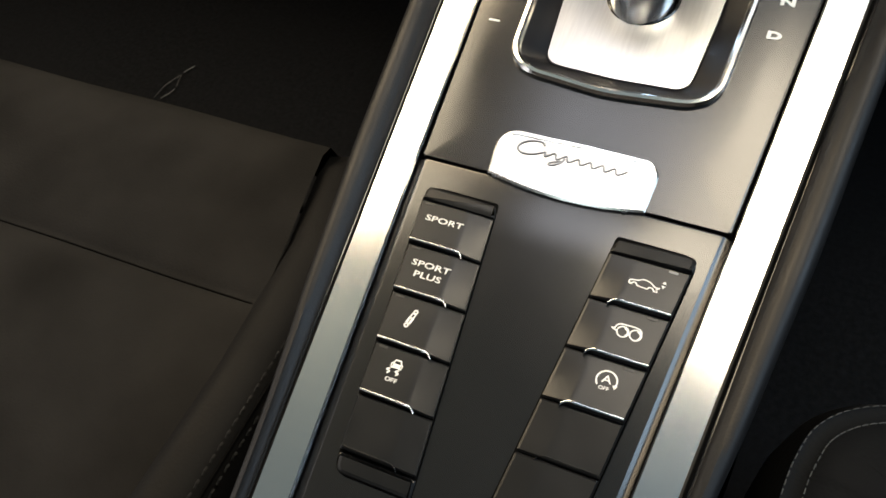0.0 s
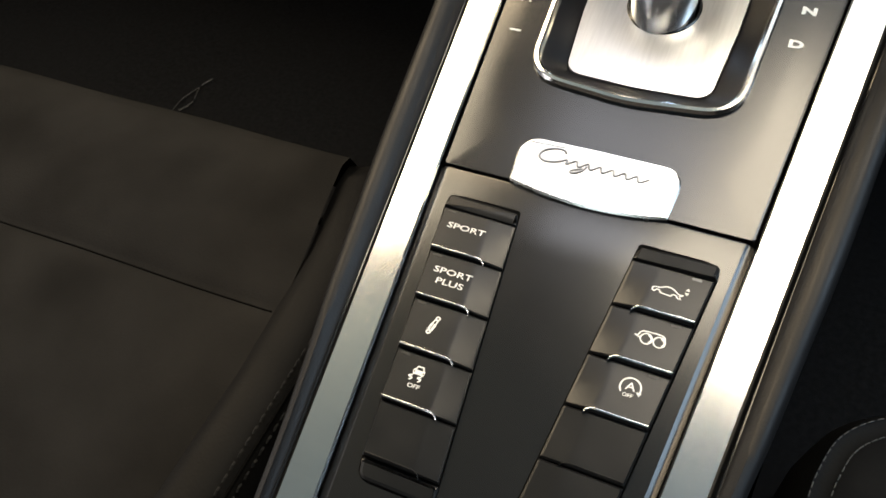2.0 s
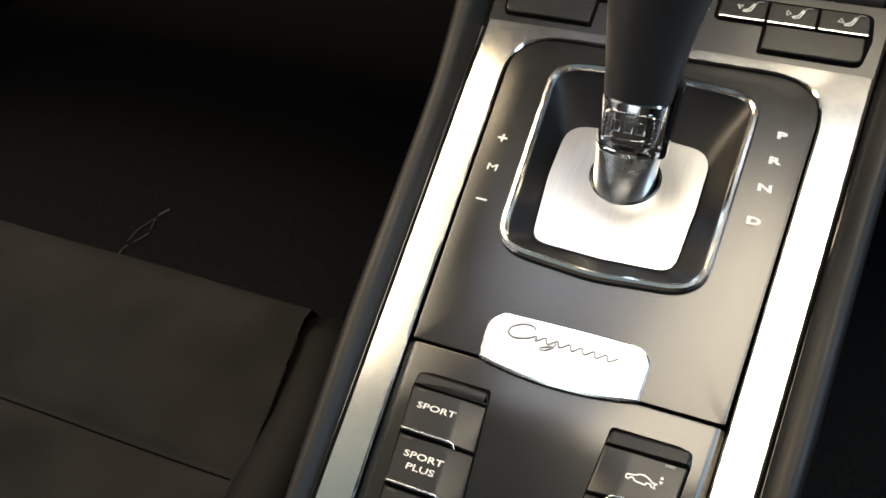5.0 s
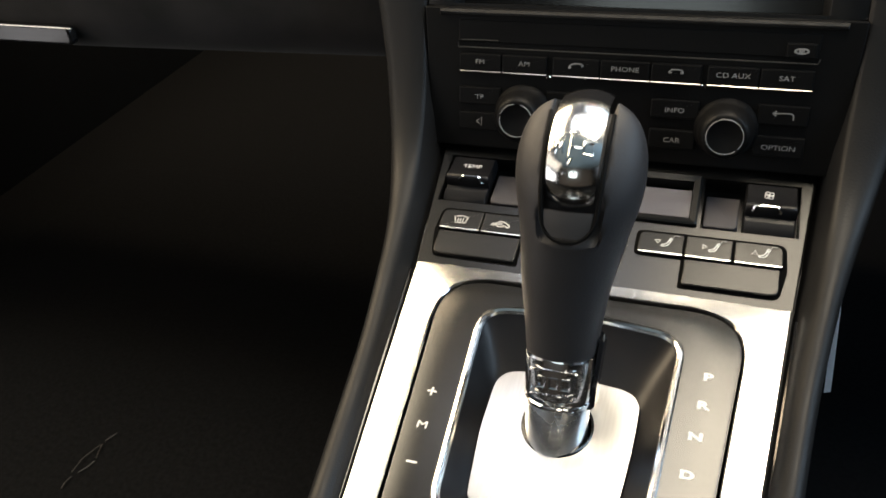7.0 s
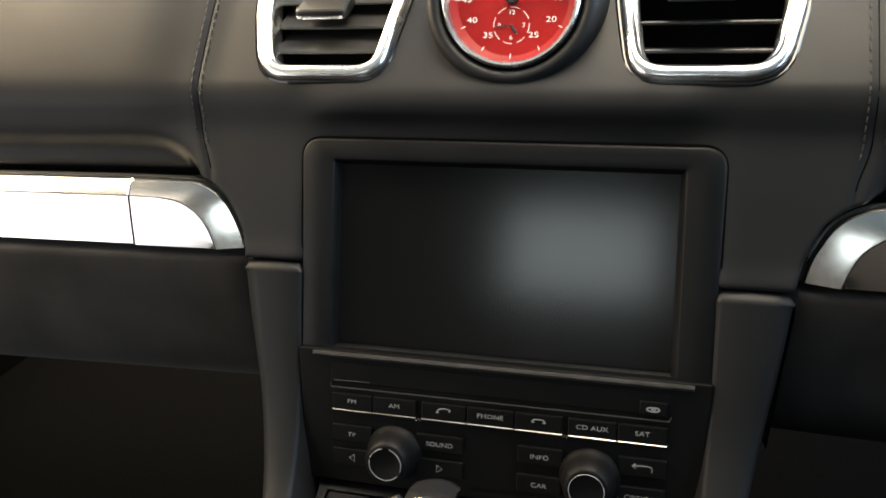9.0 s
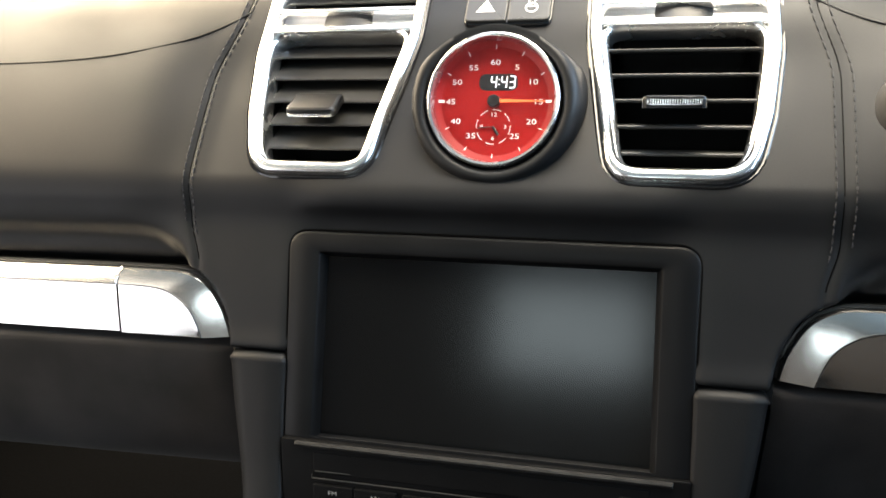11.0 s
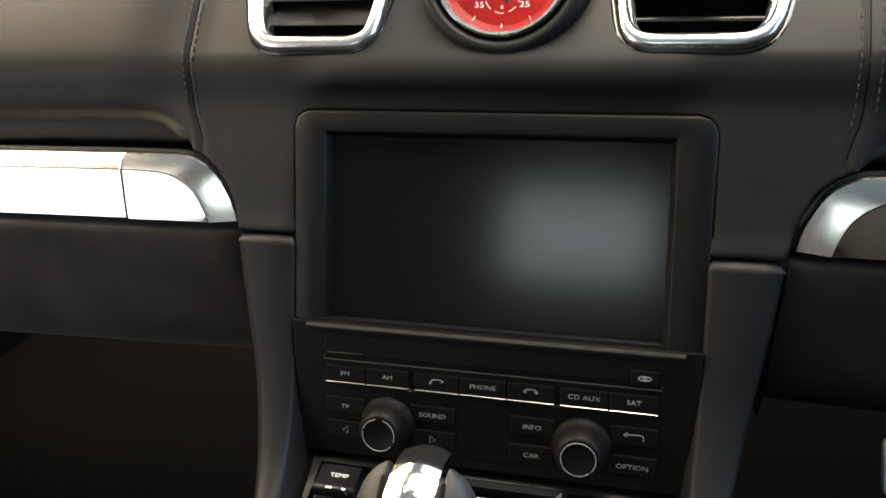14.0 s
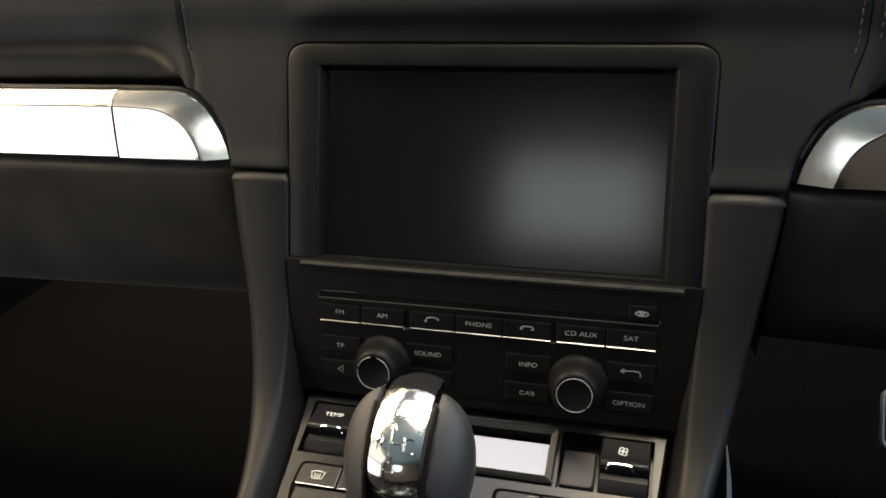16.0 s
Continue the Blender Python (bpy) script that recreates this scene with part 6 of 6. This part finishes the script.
bm = bmesh.new()
for off, z in ((21.7, -186.2), (26.2, -190.6)):
    y = -272.0
    while y > -420:
        tube(bm, [bolster_edge(y, off, z), bolster_edge(y - 1.6, off + 0.3, z + 0.8), bolster_edge(y - 3.2, off + 0.2, z)], 0.5, False, 4)
        y -= 5.0
part("bolster_stitching", bm, BLACKTHREAD, seat, "row of black stitches", kind="stuff")
bm = bmesh.new()
tube(bm, [bolster_edge(y, 24.4, -188.4) for y in range(-268, -430, -12)], 0.9, False, 6)
part("bolster_seam", bm, GAP, seat, "dark seam fold")

seat2 = thing("driver_seat", CAR, "driver seat cushion edge in black leather with pale double stitching", "car seat")
arcpts = smooth_path([(86, -420, -206), (88, -330, -204), (90, -285, -202), (91.9, -262, -201), (93.6, -252, -200), (97, -241, -200), (103, -232.5, -200), (112, -225.4, -200), (124, -220.5, -200), (145, -217, -200), (200, -212, -200), (300, -208, -200), (560, -206, -200)], 5)
bm = bmesh.new()
rows = []
for i, p in enumerate(arcpts):
    a, b = Vector(arcpts[max(i - 1, 0)]), Vector(arcpts[min(i + 1, len(arcpts) - 1)])
    t = (b - a).normalized()
    nin = Vector((t.y, -t.x, 0))
    p = Vector(p)
    rows.append([tuple(p - nin * 9 + Vector((0, 0, -90))), tuple(p - nin * 8 + Vector((0, 0, -30))), tuple(p - nin * 5 + Vector((0, 0, -8))), tuple(p + Vector((0, 0, 0.5))), tuple(p + nin * 3.4 + Vector((0, 0, -0.8))),
                 tuple(p + nin * 6.6 + Vector((0, 0, 0.8))), tuple(p + nin * 14 + Vector((0, 0, 3))), tuple(p + nin * 40 + Vector((0, 0, 6)))])
loops(bm, rows, closed=False)
part("cushion_edge", bm, SEATLEATHER, seat2, "black leather cushion edge", smooth=70)
bm = bmesh.new()
loops(bm, [[(120, -560, -195), (640, -560, -195)], [(118, -262, -196), (640, -240, -196)]], closed=False)
part("cushion_top", bm, SEATLEATHER, seat2)
for off in (0.2, 6.8):
    bm = bmesh.new()
    acc = 0
    dense = smooth_path(arcpts[::2], 12)
    for i in range(1, len(dense) - 1):
        a, b = Vector(dense[i]), Vector(dense[i + 1])
        acc += (b - a).length
        if acc > 3.4 and a.y < -200 and a.x < 220:
            acc = 0
            t = (b - a).normalized()
            nin = Vector((t.y, -t.x, 0))
            c = a + nin * off + Vector((0, 0, 1.0))
            tube(bm, [tuple(c - t * 1.1), tuple(c + Vector((0, 0, 0.3))), tuple(c + t * 1.1)], 0.23, False, 5)
    part("cushion_stitching", bm, PALETHREAD, seat2, "row of pale stitches", kind="stuff")

# ---- footwell ----
matt = thing("floor_mat", CAR, "black carpet mat with thin broken grey streaks at its edge", "floor mat")
bm = bmesh.new()
slab(bm, rrect(-600, -140, -170, 300, 30, 5), -312, -303, 3)
part("mat", bm, CARPET, matt)
# thin broken grey streaks lying on the mat
bm = bmesh.new()
for a, b in ((0.0, 0.16), (0.22, 0.45), (0.5, 0.72), (0.8, 1.0)):
    tube(bm, [(-340 - 5 * t - 3 * math.sin(t * 9), -48 - 52 * t, -301.3) for t in (a, (a + b) / 2, b)], 0.5, False, 4)
tube(bm, [(-345, -60, -301.5), (-349, -74, -301), (-349, -86, -301.5)], 0.35, False, 4)
part("edge_streaks", bm, PLASTIC, matt, "thin broken grey streaks")

pedal = thing("brake_pedal", CAR @ Matrix.Translation((0.267, 0.25, -0.223)) @ Matrix.Rotation(radians(55), 4, "X"), "steel brake pedal with black rubber studs", "pedal")
bm = bmesh.new()
slab(bm, rrect(-23.5, -19.5, 57.5, 19.5, 6, 5), -4, 0, 0.8)
part("pedal_plate", bm, RUBBER, pedal, "black rubber pad")
bm = bmesh.new()
frame_ring(bm, rrect(-26, -22, 60, 22, 8, 5), [(0, -5), (0, -0.6), (0.8, 0.4), (2.4, 0.2), (2.8, -3)])
part("pedal_rim", bm, BLADE, pedal, "polished steel rim")
for cx in (-13, 4, 21, 38):
    for cy in (-9, 9):
        bm = bmesh.new()
        slab(bm, rrect(cx - 6, cy - 5, cx + 6, cy + 5, 4.5, 4), -1, 2.4, 1)
        part("rubber_stud", bm, RUBBER, pedal)
bm = bmesh.new()
tube(bm, [(17, 10, -4), (17, 60, -40), (17, 150, -90), (17, 210, -160)], 7, False, 10)
part("pedal_arm", bm, PLASTIC, pedal)
rest = thing("foot_rest", CAR, "narrow steel foot rest edge on the driver's side", "foot rest")
bm = bmesh.new()
loops(bm, [[(126.5, 160, -196), (127.0, 160, -196)], [(128.2, 150, -215), (131.0, 151, -215)], [(130.4, 135, -250), (134.5, 136.5, -250)], [(132.4, 115, -304), (137, 117, -304)]], closed=False)
# the pale colour carries the window glint on this edge
part("rest_plate", bm, BLADE, rest)
